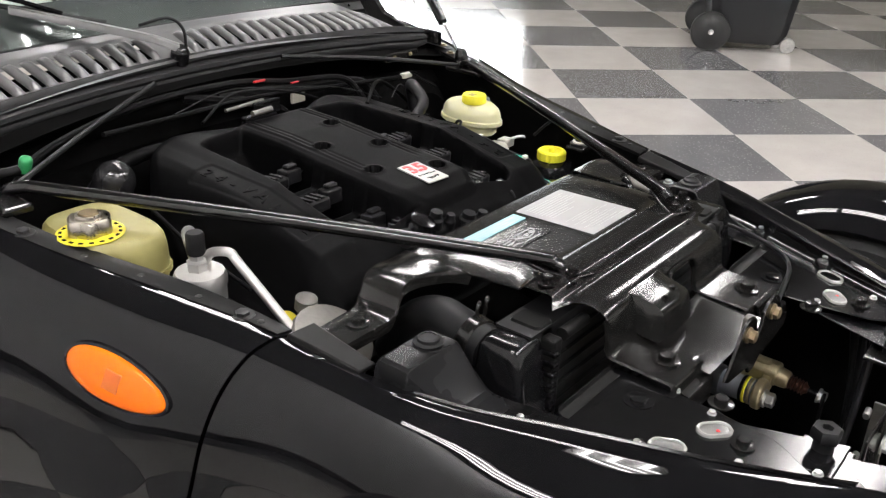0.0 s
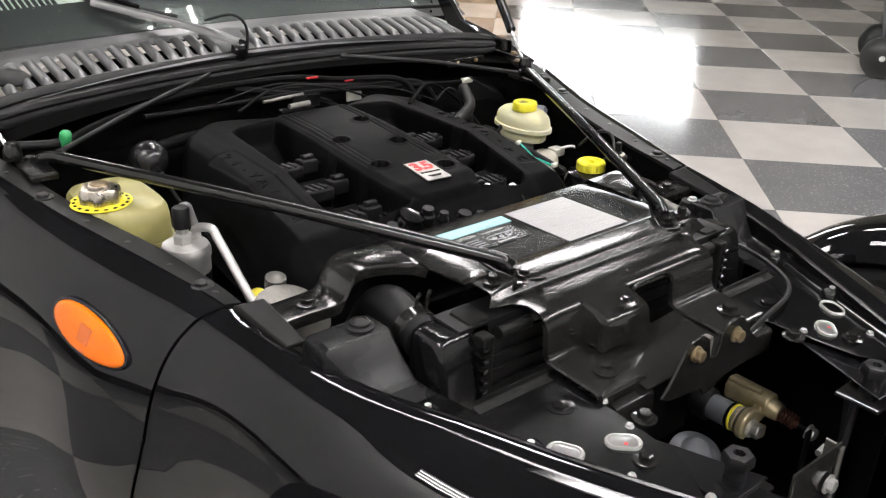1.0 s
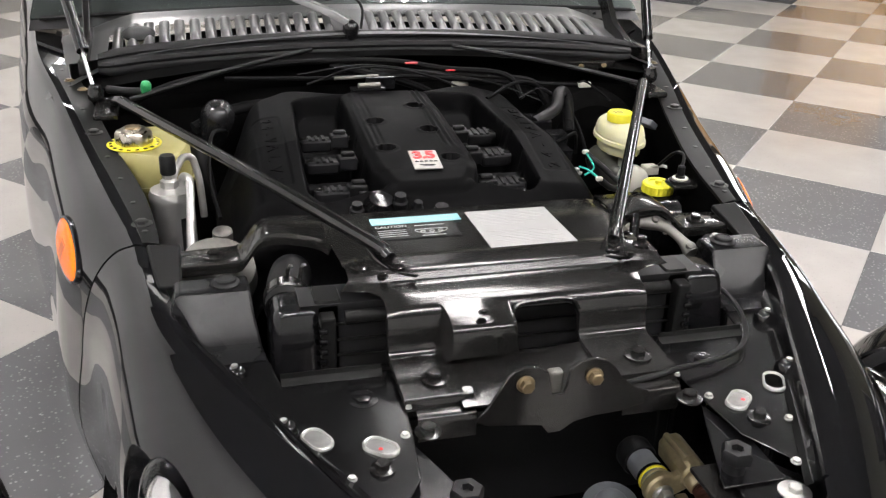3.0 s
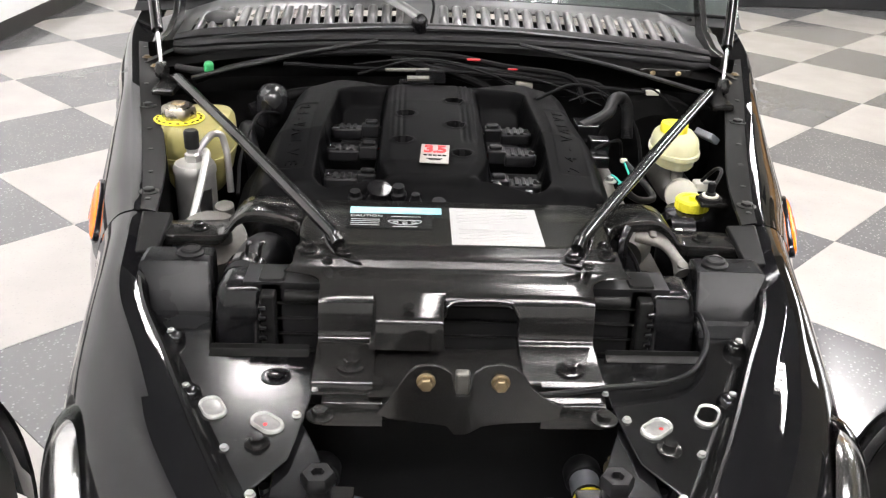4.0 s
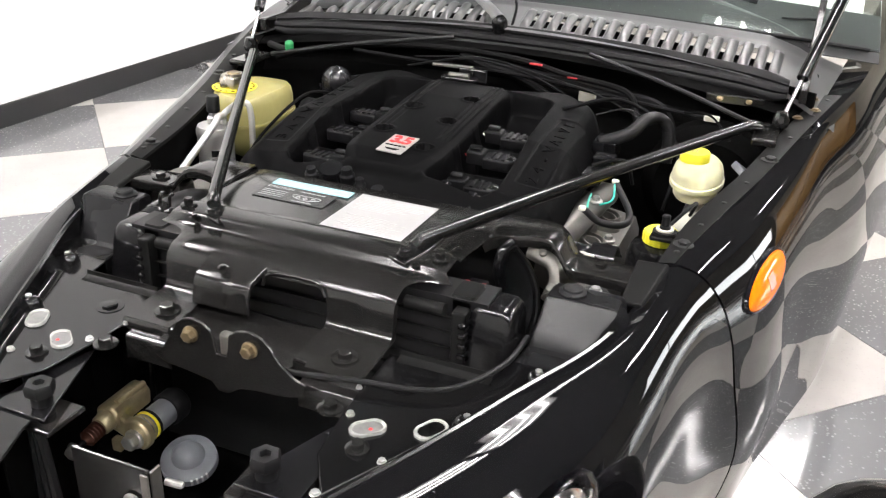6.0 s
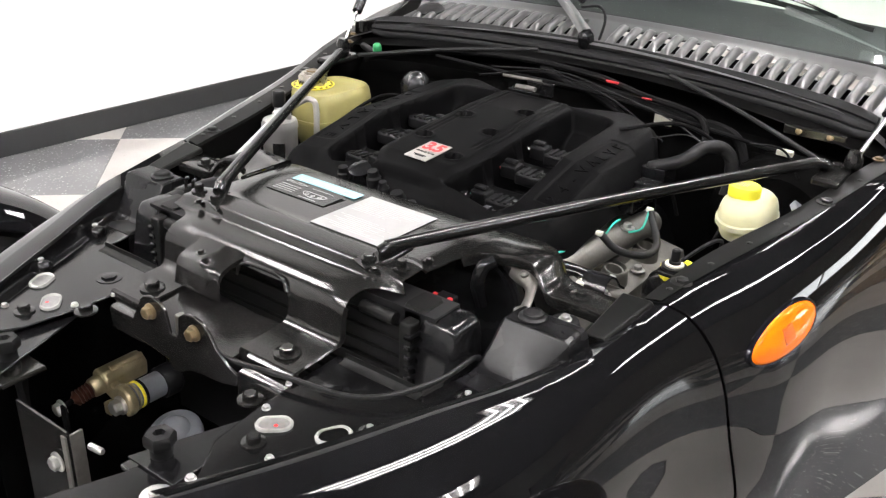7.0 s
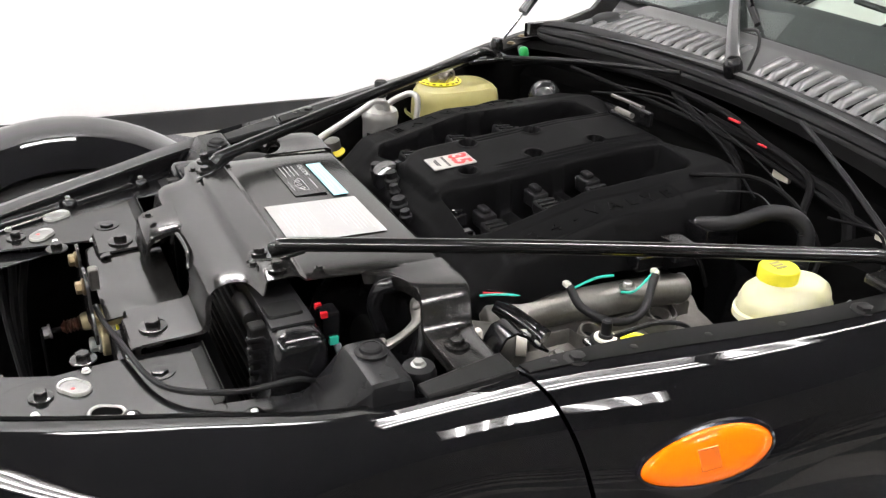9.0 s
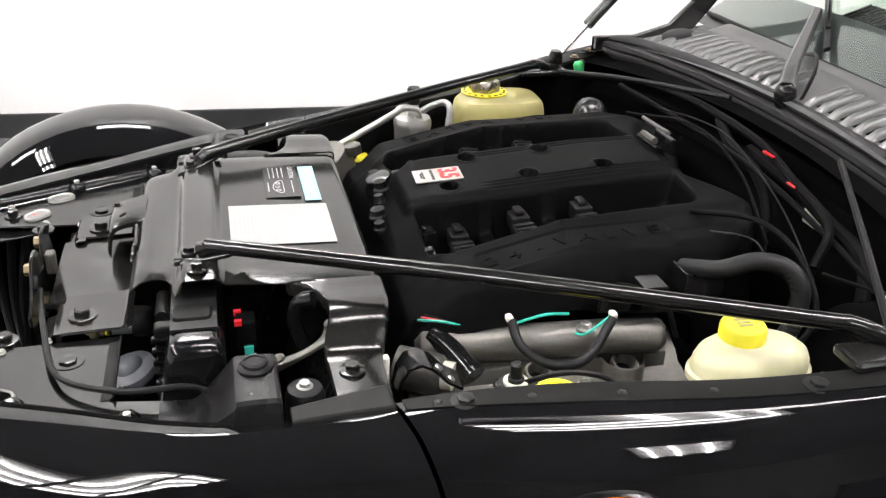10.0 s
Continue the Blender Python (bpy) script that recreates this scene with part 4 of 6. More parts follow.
for x, y, z in ((-0.058, -0.150, 0.796), (-0.125, -0.1285, 0.765), (-0.16, -0.02, 0.809), (0.185, 0.0, 0.807)):
    bolt("rivet", (x, y, z), panel, SATIN, 0.004, 0.004)

# labels on the panel
bm = bmesh.new()
box(bm, -0.006, 0.111, -0.010, 0.115, 0, 0.0006)
bmesh.ops.rotate(bm, cent=(0, 0, 0), matrix=Matrix.Rotation(radians(-1.7), 3, "X"), verts=bm.verts)
bmesh.ops.translate(bm, vec=(0, 0, 0.8068), verts=bm.verts)
label_white = part("emission_label", bm, WHITE_LABEL, panel, "white printed paper label", 0)
random.seed(5)
for k in range(9):
    bm = bmesh.new()
    y = 0.103 - k * 0.0052
    z = 0.8076 - 0.0297 * y
    a, b = (0.002, 0.10) if k in (0, 3) else (0.002 + 0.004 * random.random(), 0.05 + 0.05 * random.random())
    box(bm, a, b, y, y + 0.0010, z, z + 0.0003)
    part("print_line", bm, FAINT_INK, label_white, "", 0)
bm = bmesh.new()
for k in range(9):
    y = 0.04 - k * 0.005
    z = 0.8077 - 0.0297 * y
    box(bm, 0.004 + 0.01 * (k % 3), 0.07 + 0.03 * ((k * 7) % 3) / 2, y, y + 0.0008, z, z + 0.0003)
part("print_block", bm, FAINT_INK, label_white, "", 0)
bm = bmesh.new()
box(bm, -0.140, -0.017, 0.090, 0.111, 0.8042, 0.8048)
label_cyan = part("coolant_label", bm, CYAN_LABEL, panel, "pale blue printed label", 0)
bm = bmesh.new()
for k in range(3):
    box(bm, -0.134, -0.025 - 0.02 * (k % 2), 0.094 + 0.005 * k, 0.0954 + 0.005 * k, 0.8049, 0.8051)
part("print_line", bm, FAINT_INK, label_cyan, "", 0)
bm = bmesh.new()
box(bm, -0.142, -0.030, 0.040, 0.086, 0.8052, 0.8058)
label_black = part("caution_label", bm, BLACK_LABEL, panel, "black caution label with pale print", 0)
words("caution_word", "CAUTION", 0.0095, Matrix.Translation((-0.117, 0.078, 0.8062)), PALE_INK, label_black, 0.0001)
bm = bmesh.new()
for k in range(4):
    box(bm, -0.137, -0.099, 0.066 - 0.006 * k, 0.0671 - 0.006 * k, 0.8059, 0.8062)
part("print_line", bm, PALE_INK, label_black, "", 0)
bm = bmesh.new()
pipe(bm, [(-0.066 + 0.022 * math.cos(a), 0.060 + 0.007 * math.sin(a) + 0.002 * math.cos(2 * a), 0.8060) for a in (2 * math.pi * k / 16 for k in range(17))], 0.0005, 5, 2)
for cx, cy in ((-0.078, 0.058), (-0.066, 0.057), (-0.054, 0.058)):
    pipe(bm, [(cx + 0.003 * math.cos(a), cy + 0.003 * math.sin(a), 0.8060) for a in (2 * math.pi * k / 8 for k in range(9))], 0.0005, 5, 2)
box(bm, -0.085, -0.045, 0.0765, 0.0776, 0.8059, 0.8062)
box(bm, -0.082, -0.05, 0.0445, 0.0456, 0.8059, 0.8062)
part("print_block", bm, PALE_INK, label_black, "", 0)

# hood latch plate with two plated bolts
outline = [(-0.092, 0.718), (-0.080, 0.732), (-0.066, 0.756), (-0.058, 0.770), (-0.050, 0.777), (-0.038, 0.780), (-0.024, 0.778), (-0.013, 0.770), (-0.009, 0.752), (-0.007, 0.742), (0.006, 0.742), (0.009, 0.752), (0.011, 0.770), (0.022, 0.779), (0.038, 0.782), (0.053, 0.778), (0.063, 0.769), (0.074, 0.752), (0.092, 0.737), (0.108, 0.731), (0.104, 0.716), (0.078, 0.709), (0.046, 0.707), (0.022, 0.703), (0.006, 0.692), (-0.008, 0.692), (-0.016, 0.703), (-0.05, 0.708), (-0.078, 0.711)]
bm = bmesh.new()
prism(bm, outline, 0.240, 0.244, Matrix(((1, 0, 0, 0), (0, 0, -1, 0), (0, 1, 0, 0), (0, 0, 0, 1))))
latch = part("latch_plate", bm, SATIN, car, "black notched bonnet latch plate", bevel=0.001)
for x in (-0.039, 0.039):
    bolt("latch_bolt", (x, -0.244, 0.760), latch, GOLD, 0.0078, 0.010, (0, -1, 0), 1.3, "yellowed plated hex bolt")
bm = bmesh.new()
box(bm, -0.008, 0.008, -0.236, -0.224, 0.735, 0.764)
part("latch_block", bm, ALLOY, latch, "dull metal striker block", 0, bevel=0.003)

# release cable sweeping round to the side
bm = bmesh.new()
pipe(bm, [(0.058, -0.236, 0.742), (0.088, -0.232, 0.737), (0.156, -0.219, 0.7385), (0.227, -0.203, 0.737), (0.266, -0.177, 0.739), (0.294, -0.123, 0.742), (0.300, -0.068, 0.745), (0.296, -0.045, 0.735)], 0.0034, 8)
part("release_cable", bm, RUBBER, car, "thin black release cable")

# nose trays with plugs, clips and rubber posts
TRAY_Z = 0.727
for s in (-1, 1):
    bm = bmesh.new()
    edge = [(0.158, -0.137), (0.286, -0.137), (0.294, -0.088)]
    edge += [(lerp_table(BODY, y)[2] + 0.006, y) for y in (-0.088, -0.12, -0.18, -0.25, -0.32, -0.39)]
    edge += [(0.212, -0.395), (0.172, -0.332), (0.163, -0.262), (0.160, -0.21)]
    prism(bm, [(s * x, y) for x, y in (edge if s > 0 else edge[::-1])], TRAY_Z - 0.003, TRAY_Z)
    tray = part("nose_tray", bm, TRAY_SOFT, car, "smooth black plastic nose tray", bevel=0.0015)
    # lower plate that carries on to the tip of the nose
    bm = bmesh.new()
    low = [(0.165, -0.335), (0.208, -0.392)] + [(lerp_table(BODY, y)[2] + 0.004, y) for y in (-0.392, -0.45, -0.52, -0.60)] + [(0.055, -0.60), (0.10, -0.48), (0.128, -0.41), (0.142, -0.345)]
    prism(bm, [(s * x, y) for x, y in (low[::-1] if s < 0 else low)], TRAY_Z - 0.016, TRAY_Z - 0.013)
    bmesh.ops.recalc_face_normals(bm, faces=bm.faces)
    part("nose_plate", bm, TRAY_SOFT, car, "dusty black plate at the tip of the nose", bevel=0.0015)
    bolt("plate_nut", (s * 0.183, -0.412, TRAY_Z - 0.013), car, ZINC, 0.0075, 0.008, washer=2.2, label="bright nut on a wide washer")
    # rounded rim that runs up to the lip of the nose panel
    bm = bmesh.new()
    rows = []
    for k in range(25):
        y = -0.02 - 0.40 * k / 24
        x = lerp_table(BODY, y)[2]
        z = lerp_table(BODY, y)[3]
        rows.append([(s * (x - 0.020), y, TRAY_Z + 0.0008), (s * (x - 0.012), y, TRAY_Z + 0.0022), (s * (x - 0.007), y, TRAY_Z + 0.006), (s * (x - 0.0045), y, z - 0.004), (s * (x - 0.003), y, z + 0.001), (s * (x + 0.001), y, z + 0.003), (s * (x + 0.005), y, z + 0.002)])
    sheet(bm, rows)
    part("tray_rim", bm, TRAY_SOFT, tray, "rounded black rim of the tray", solid=0.0012, face=(-s * 0.5, 0, 1))
    # upturned edge in front of the radiator
    bm = bmesh.new()
    sheet(bm, [[(s * x, y, z) for x in (0.172, 0.21, 0.25, 0.285)] for y, z in ((-0.150, TRAY_Z + 0.0006), (-0.142, TRAY_Z + 0.001), (-0.1385, TRAY_Z + 0.0035), (-0.1375, TRAY_Z + 0.009))])
    part("tray_edge", bm, TRAY_DULL, tray, solid=0.0014)
    # moulded block that rises to the pad
    bm = bmesh.new()
    rows = []
    for y, z, inner in ((0.026, 0.745, 0.307), (0.026, 0.776, 0.307), (0.0245, 0.7795, 0.307), (0.021, 0.7808, 0.307), (0.0, 0.7812, 0.306), (-0.013, 0.7808, 0.3055), (-0.0165, 0.7796, 0.3055), (-0.0190, 0.7765, 0.305), (-0.034, 0.757, 0.303), (-0.050, 0.737, 0.299), (-0.056, 0.7315, 0.298), (-0.063, 0.7288, 0.297), (-0.092, 0.7278, 0.293)):
        outer = lerp_table(BODY, min(y, 0.0))[2] - 0.006 if y < -0.02 else 0.394
        ring = [(inner + 0.003, z - 0.05), (inner + 0.0005, z - 0.006), (inner + 0.001, z - 0.002), (inner + 0.004, z), (inner + (outer - inner) * 0.5, z), (outer - 0.006, z), (outer - 0.001, z - 0.002), (outer + 0.002, z - 0.008), (outer + 0.006, z - 0.03)]
        rows.append([(s * x, y, zz) for x, zz in ring])
    sheet(bm, rows)
    pad = part("corner_pad", bm, PAD, car, "satin black moulded corner block", solid=0.003, smooth=18)
    bm = bmesh.new()
    lathe(bm, [(0.017, 0), (0.017, 0.002), (0.013, 0.004), (0.012, 0.007), (0.009, 0.008), (0.009, 0.007), (0.003, 0.007)], (s * 0.334, 0.004, 0.7815), (0, 0, 1), 24)
    part("grommet", bm, RUBBER, pad)
    # oval plugs
    for cx, cy, turn, empty in ((0.260, -0.252, 62, s > 0), (0.200, -0.277, 42, False)):
        m = Matrix.Translation((s * cx, cy, TRAY_Z)) @ Matrix.Rotation(s * radians(turn), 4, "Z")
        bm = bmesh.new()
        prof = ((1.0, 0.0), (1.0, 0.0025), (0.93, 0.004), (0.82, 0.0036), (0.76, 0.002))
        rows = sheet(bm, [[m @ Vector(((0.0075 * (1 if math.cos(a) > 0 else -1) + 0.0125 * math.cos(a)) * r, 0.0125 * r * math.sin(a), h)) for a in (2 * math.pi * (k + 0.5) / 32 for k in range(32))] for r, h in prof], closed=True)
        plug = part("oval_plug", bm, OVAL, tray, "glassy oval plug")
        bm = bmesh.new()
        rows = sheet(bm, [[m @ Vector(((0.0075 * (1 if math.cos(a) > 0 else -1) + 0.0125 * math.cos(a)) * r, 0.0125 * r * math.sin(a), h)) for a in (2 * math.pi * (k + 0.5) / 32 for k in range(32))] for r, h in ((0.78, 0.0022), (0.5, 0.0015 + 0.0012 * (not empty)))], closed=True)
        bm.faces.new(rows[-1])
        part("plug_face", bm, DARK if empty else OVAL_IN, plug)
        if cx < 0.21:
            bm = bmesh.new()
            lathe(bm, [(0.0028, 0.002), (0.0022, 0.0030)], m @ Vector((0.002, -0.004, 0)), (0, 0, 1), 12)
            part("red_mark", bm, RED, plug, "small red mark under the plug")
    for cx, cy, r, mat in ((0.148, -0.262, 0.0085, SATIN), (0.172, -0.262, 0.004, ZINC), (0.205, -0.31, 0.0075, SATIN), (0.236, -0.318, 0.004, ZINC), (0.20, -0.385, 0.0045, ZINC), (0.203, -0.19, 0.010, TRAY), (0.158, -0.215, 0.003, ZINC)):
        bolt("tray_fastener", (s * cx, cy, TRAY_Z), tray, mat, r, 0.010 if mat is SATIN else 0.004, washer=1.25 if mat is ZINC else 1.7)
    for cx, cy in ((0.330, -0.120), (0.288, -0.232)):
        bm = bmesh.new()
        lathe(bm, [(0.013, 0), (0.012, 0.008), (0.008, 0.013), (0.003, 0.0145)], (s * cx, cy, TRAY_Z), (0, 0, 1), 18)
        clip = part("ridge_clip", bm, TRAY_SOFT, tray, "black domed clip")
        bolt("clip_screw", (s * (cx + 0.003), cy, TRAY_Z + 0.012), clip, ZINC, 0.004, 0.005, washer=1.3)
    # rubber stop post on its bracket
    bm = bmesh.new()
    box(bm, s * 0.139 - 0.032, s * 0.139 + 0.032, -0.40, -0.345, 0.700, 0.706)
    part("stop_bracket", bm, SATIN, car, "black steel bracket", 0, bevel=0.002)
    bm = bmesh.new()
    lathe(bm, [(0.012, 0.706), (0.011, 0.730)], (s * 0.139, -0.372, 0), (0, 0, 1), 16)
    post = part("stop_post", bm, RUBBER, car, "hexagonal rubber bonnet stop")
    bm = bmesh.new()
    lathe(bm, [(0.0155, 0.730), (0.0165, 0.732), (0.0165, 0.741), (0.0145, 0.744), (0.0065, 0.744), (0.0055, 0.738), (0.002, 0.738)], (s * 0.139, -0.372, 0), (0, 0, 1), 6)
    part("cap", bm, RUBBER, post)

# centre of the nose: well with deep shade in its colour, horn and its motor
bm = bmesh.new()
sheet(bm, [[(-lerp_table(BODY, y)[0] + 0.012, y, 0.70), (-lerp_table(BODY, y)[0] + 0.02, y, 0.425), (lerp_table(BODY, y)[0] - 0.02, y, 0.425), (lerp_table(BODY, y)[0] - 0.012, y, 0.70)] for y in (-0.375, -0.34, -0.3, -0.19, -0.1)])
part("nose_well", bm, DARK, car, "well behind the nose with its deep shade painted black", solid=0.003)


# ---------------------------------------------------------------- the car: engine and what stands round it
def ease(a, b, v):
    k = min(1.0, max(0.0, (v - a) / (b - a)))
    return k * k * (3 - 2 * k)


HOLES = ((-0.073, 0.322), (-0.070, 0.430), (0.011, 0.387), (0.012, 0.493), (0.018, 0.276))
MID = -0.026


def inside_box(x, y, x0, x1, y0, y1, r, soft):
    """1 inside a rounded rectangle, 0 outside, with walls as wide as soft."""
    dx = max(x0 + r - x, x - (x1 - r), 0.0)
    dy = max(y0 + r - y, y - (y1 - r), 0.0)
    out = math.hypot(dx, dy) - r if dx or dy else max(x0 - x, x - x1, y0 - y, y - y1)
    return ease(soft / 2, -soft / 2, out)


def pad_top(y):
    return 0.826 + 0.085 * (y - 0.271) - 0.06 * max(0.0, y - 0.49)


def cover_height(x, y):
    u = abs(x - MID)
    rail_top = 0.789 + 0.24 * (y - 0.22) - 0.21 * max(0, y - 0.38)
    rail_out = 0.262 - 0.020 * ease(0.25, 0.56, y)
    z = rail_top + 0.004 * ease(0.20, 0.17, u) - 0.006 * max(0.0, (u - 0.20) / 0.06)
    # shallow panel that frames the lettering
    z -= 0.0016 * inside_box(u, y, 0.196, 0.240, 0.268, 0.505, 0.006, 0.003)
    # the back beam rises to the pad in the middle
    z += 0.006 * ease(0.20, 0.06, u) * ease(0.53, 0.58, y)
    # bays between rails and pad, with cross ribs
    bay = inside_box(u, y, 0.05, 0.174 - 0.012 * ease(0.3, 0.57, y), 0.228, 0.574, 0.020, 0.012)
    rib = max(ease(0.013, 0.009, abs(y - 0.313)), ease(0.013, 0.009, abs(y - 0.399)))
    floor_z = rail_top - 0.075 + 0.040 * rib + 0.045 * ease(0.505, 0.574, y)
    z = z + (floor_z - z) * bay
    # the front beam swells under the pad
    z += 0.016 * ease(0.16, 0.07, u) * ease(0.252, 0.222, y) * ease(0.176, 0.196, y)
    # pad in the middle, its nose rounded
    pad_half = 0.0835 - 0.004 * ease(0.3, 0.58, y)
    if y < 0.276:
        pad_half *= math.sqrt(max(0.0, 1 - ((0.276 - y) / 0.062) ** 2)) * 0.48 + 0.52 if y > 0.214 else 0.0
    pad = ease(pad_half + 0.011, pad_half - 0.003, u) * ease(0.210, 0.223, y)
    groove = 0.0020 * sum(ease(0.0030, 0.0008, abs(u - g)) for g in (0.066, 0.057, 0.048)) * ease(0.31, 0.34, y) * (1 if x > MID else 0.6)
    rounding = 0.007 * ease(pad_half - 0.020, pad_half + 0.002, u) + 0.011 * ease(0.250, 0.212, y)
    if pad:
        z = z + (max(pad_top(y) - groove - rounding, z) - z) * pad
    # rounding at the back with wide corner radii, at the sides and at the front
    back = 0.603 + 0.044 * ease(0.06, 0.17, u) - 0.085 * max(0.0, (u - 0.15) / 0.11) ** 2.4
    z -= 0.010 * ease(back - 0.030, back, y) ** 1.6 + 0.15 * ease(back - 0.006, back + 0.022, y)
    z -= 0.008 * ease(rail_out - 0.022, rail_out, u) + 0.050 * ease(rail_out - 0.010, rail_out + 0.030, u) ** 1.1 + (1.5 if x > MID else 1.1) * max(0.0, u - rail_out - 0.022)
    z -= 0.020 * ease(0.236, 0.200, y) * (1 - pad) + 0.012 * ease(0.212, 0.178, y) + 0.060 * ease(0.184, 0.150, y)
    for hx, hy in HOLES:
        d = math.hypot((x - hx) / 1.2, y - hy)
        z -= 0.030 * ease(0.0118, 0.0098, d)
        z += 0.0014 * ease(0.0045, 0.0, abs(d - 0.0135))
    return z


bm = bmesh.new()
xs = [-0.335 + 0.0022 * k for k in range(268)]
ys = [0.1446 + 0.0022 * k for k in range(239)]
sheet(bm, [[(x, y, cover_height(x, y)) for x in xs] for y in ys])
cover = part("engine_cover", bm, COVER, car, "ribbed matt black plastic engine intake cover", smooth=75)

# badge
m = Matrix.Translation((-0.0240, 0.2690, pad_top(0.269) + 0.0012)) @ Matrix.Rotation(math.atan(0.085), 4, "X") @ Matrix.Rotation(radians(-3), 4, "Z")
bm = bmesh.new()
box(bm, -0.0215, 0.0215, -0.0325, 0.0325, -0.001, 0.001, m)
badge = part("badge", bm, SILVER_BADGE, cover, "brushed silver badge with red 3.5", 0, bevel=0.0006)
words("badge_figure", "3.5", 0.032, m @ Matrix.Translation((0, 0.014, 0.0012)) @ Matrix.Diagonal((1, 1.1, 1, 1)), RED, badge, 0.0004, 0.0011)
bm = bmesh.new()
for k in range(5):
    box(bm, -0.017 + 0.0072 * k, -0.0115 + 0.0072 * k, -0.0095, -0.0055, 0.001, 0.0014, m)
box(bm, -0.012, 0.012, -0.021, -0.0185, 0.001, 0.0014, m)
box(bm, -0.008, 0.009, -0.024, -0.0215, 0.001, 0.0014, m)
part("badge_print", bm, BLACK_LABEL, badge, "", 0)
for s in (-1, 1):
    x = MID + s * 0.218
    for k, ch in enumerate("24-VALVE"):
        y = 0.284 + 0.029 * k if s > 0 else 0.487 - 0.029 * k
        gx = (cover_height(x + 0.01, y) - cover_height(x - 0.01, y)) / 0.02
        gy = (cover_height(x, y + 0.01) - cover_height(x, y - 0.01)) / 0.02
        along = Vector((0, s, s * gy)).normalized()
        out = Vector((-gx, -gy, 1)).normalized()
        m = Matrix((along, out.cross(along), out)).transposed().to_4x4()
        m.translation = (x, y, cover_height(x, y) + 0.0002)
        words("raised_letter", ch, 0.031, m @ Matrix.Diagonal((1.0, 0.85, 1, 1)), COVER, cover, 0.0010)


def coil(x, y, z, s):
    """Ignition coil: flanged body, ribbed connector with a raised lock and a few thin leads."""
    m = pose(x, y, z, 4, 0, 0 if s > 0 else 180)
    bm = bmesh.new()
    prism(bm, [(-0.022, -0.015), (0.022, -0.015), (0.030, -0.009), (0.030, 0.010), (0.022, 0.015), (-0.022, 0.015)], 0.0, 0.020, m)
    body = part("ignition_coil", bm, PLASTIC, cover, "black ignition coil in a cover bay", bevel=0.004)
    bm = bmesh.new()
    for k in range(3):
        box(bm, -0.012 + 0.011 * k, -0.006 + 0.011 * k, -0.013, 0.013, 0.019, 0.0225, m)
    part("ridge", bm, PLASTIC, body, "", 0, bevel=0.001)
    bm = bmesh.new()
    box(bm, -0.050, -0.020, -0.012, 0.012, 0.004, 0.026, m)
    box(bm, -0.047, -0.026, -0.006, 0.006, 0.026, 0.033, m)
    part("plug", bm, PLASTIC, body, "", 0, bevel=0.003)
    bolt("coil_bolt", m @ Vector((0.023, 0.0, 0.019)), body, SATIN, 0.0045, 0.004)
    for k in range(3):
        bm = bmesh.new()
        o = -0.007 + 0.007 * k
        pipe(bm, [m @ Vector((-0.048, o, 0.016)), m @ Vector((-0.060, o * 1.2, 0.020)), m @ Vector((-0.066, o * 1.6 - 0.006, 0.004)), m @ Vector((-0.062, o - 0.014, -0.02))], 0.0013, 5, 4)
        part("lead", bm, (TEAL if (s > 0 and y < 0.3) else WHITE_PLASTIC if y > 0.4 else RED) if k == 0 else RUBBER, body)


for y in (0.275, 0.355, 0.44):
    coil(0.112, y, cover_height(0.118, y) + 0.036, 1)
for y in (0.355, 0.44):
    coil(-0.164, y, cover_height(-0.164, y) + 0.036, -1)
# front left sensor group
coil(-0.162, 0.272, cover_height(-0.162, 0.272) + 0.040, -1)
bm = bmesh.new()
lathe(bm, [(0.022, 0), (0.024, 0.008), (0.024, 0.02), (0.018, 0.028), (0.018, 0.034), (0.008, 0.036)], (-0.108, 0.212, 0.765), (0.1, -0.35, 1), 20)
part("idle_valve", bm, TRAY, cover, "round black valve")
for x, y, z, r, h in ((-0.077, 0.205, 0.772, 0.012, 0.03), (-0.052, 0.198, 0.766, 0.009, 0.026), (-0.018, 0.19, 0.762, 0.014, 0.024), (0.012, 0.187, 0.758, 0.010, 0.022), (-0.14, 0.205, 0.768, 0.011, 0.024)):
    bm = bmesh.new()
    lathe(bm, [(r, 0), (r, h * 0.6), (r * 0.75, h * 0.7), (r * 0.7, h)], (x, y, z), (0, -0.2, 1), 14)
    part("hose_stub", bm, PLASTIC, cover)
for x, y, z, w, lean in ((-0.125, 0.232, 0.778, 0.020, 8), (-0.085, 0.226, 0.786, 0.016, -10), (0.070, 0.236, 0.778, 0.018, 12), (0.118, 0.228, 0.770, 0.020, -6)):
    m = pose(x, y, z, 6, 0, lean)
    bm = bmesh.new()
    box(bm, -w / 2, w / 2, -0.010, 0.010, -0.010, 0.012, m)
    box(bm, -w / 3, w / 3, -0.006, 0.006, 0.012, 0.018, m)
    fit = part("sensor_plug", bm, TRAY, cover, "small black sensor plug", 0, bevel=0.002)
    for k in range(2):
        bm = bmesh.new()
        pipe(bm, [m @ Vector((-0.004 + 0.008 * k, -0.010, 0.002)), m @ Vector((-0.006 + 0.012 * k, -0.022, 0.004)), m @ Vector((-0.010 + 0.016 * k, -0.034, -0.012))], 0.0016, 6, 4)
        part("lead", bm, RUBBER, fit)
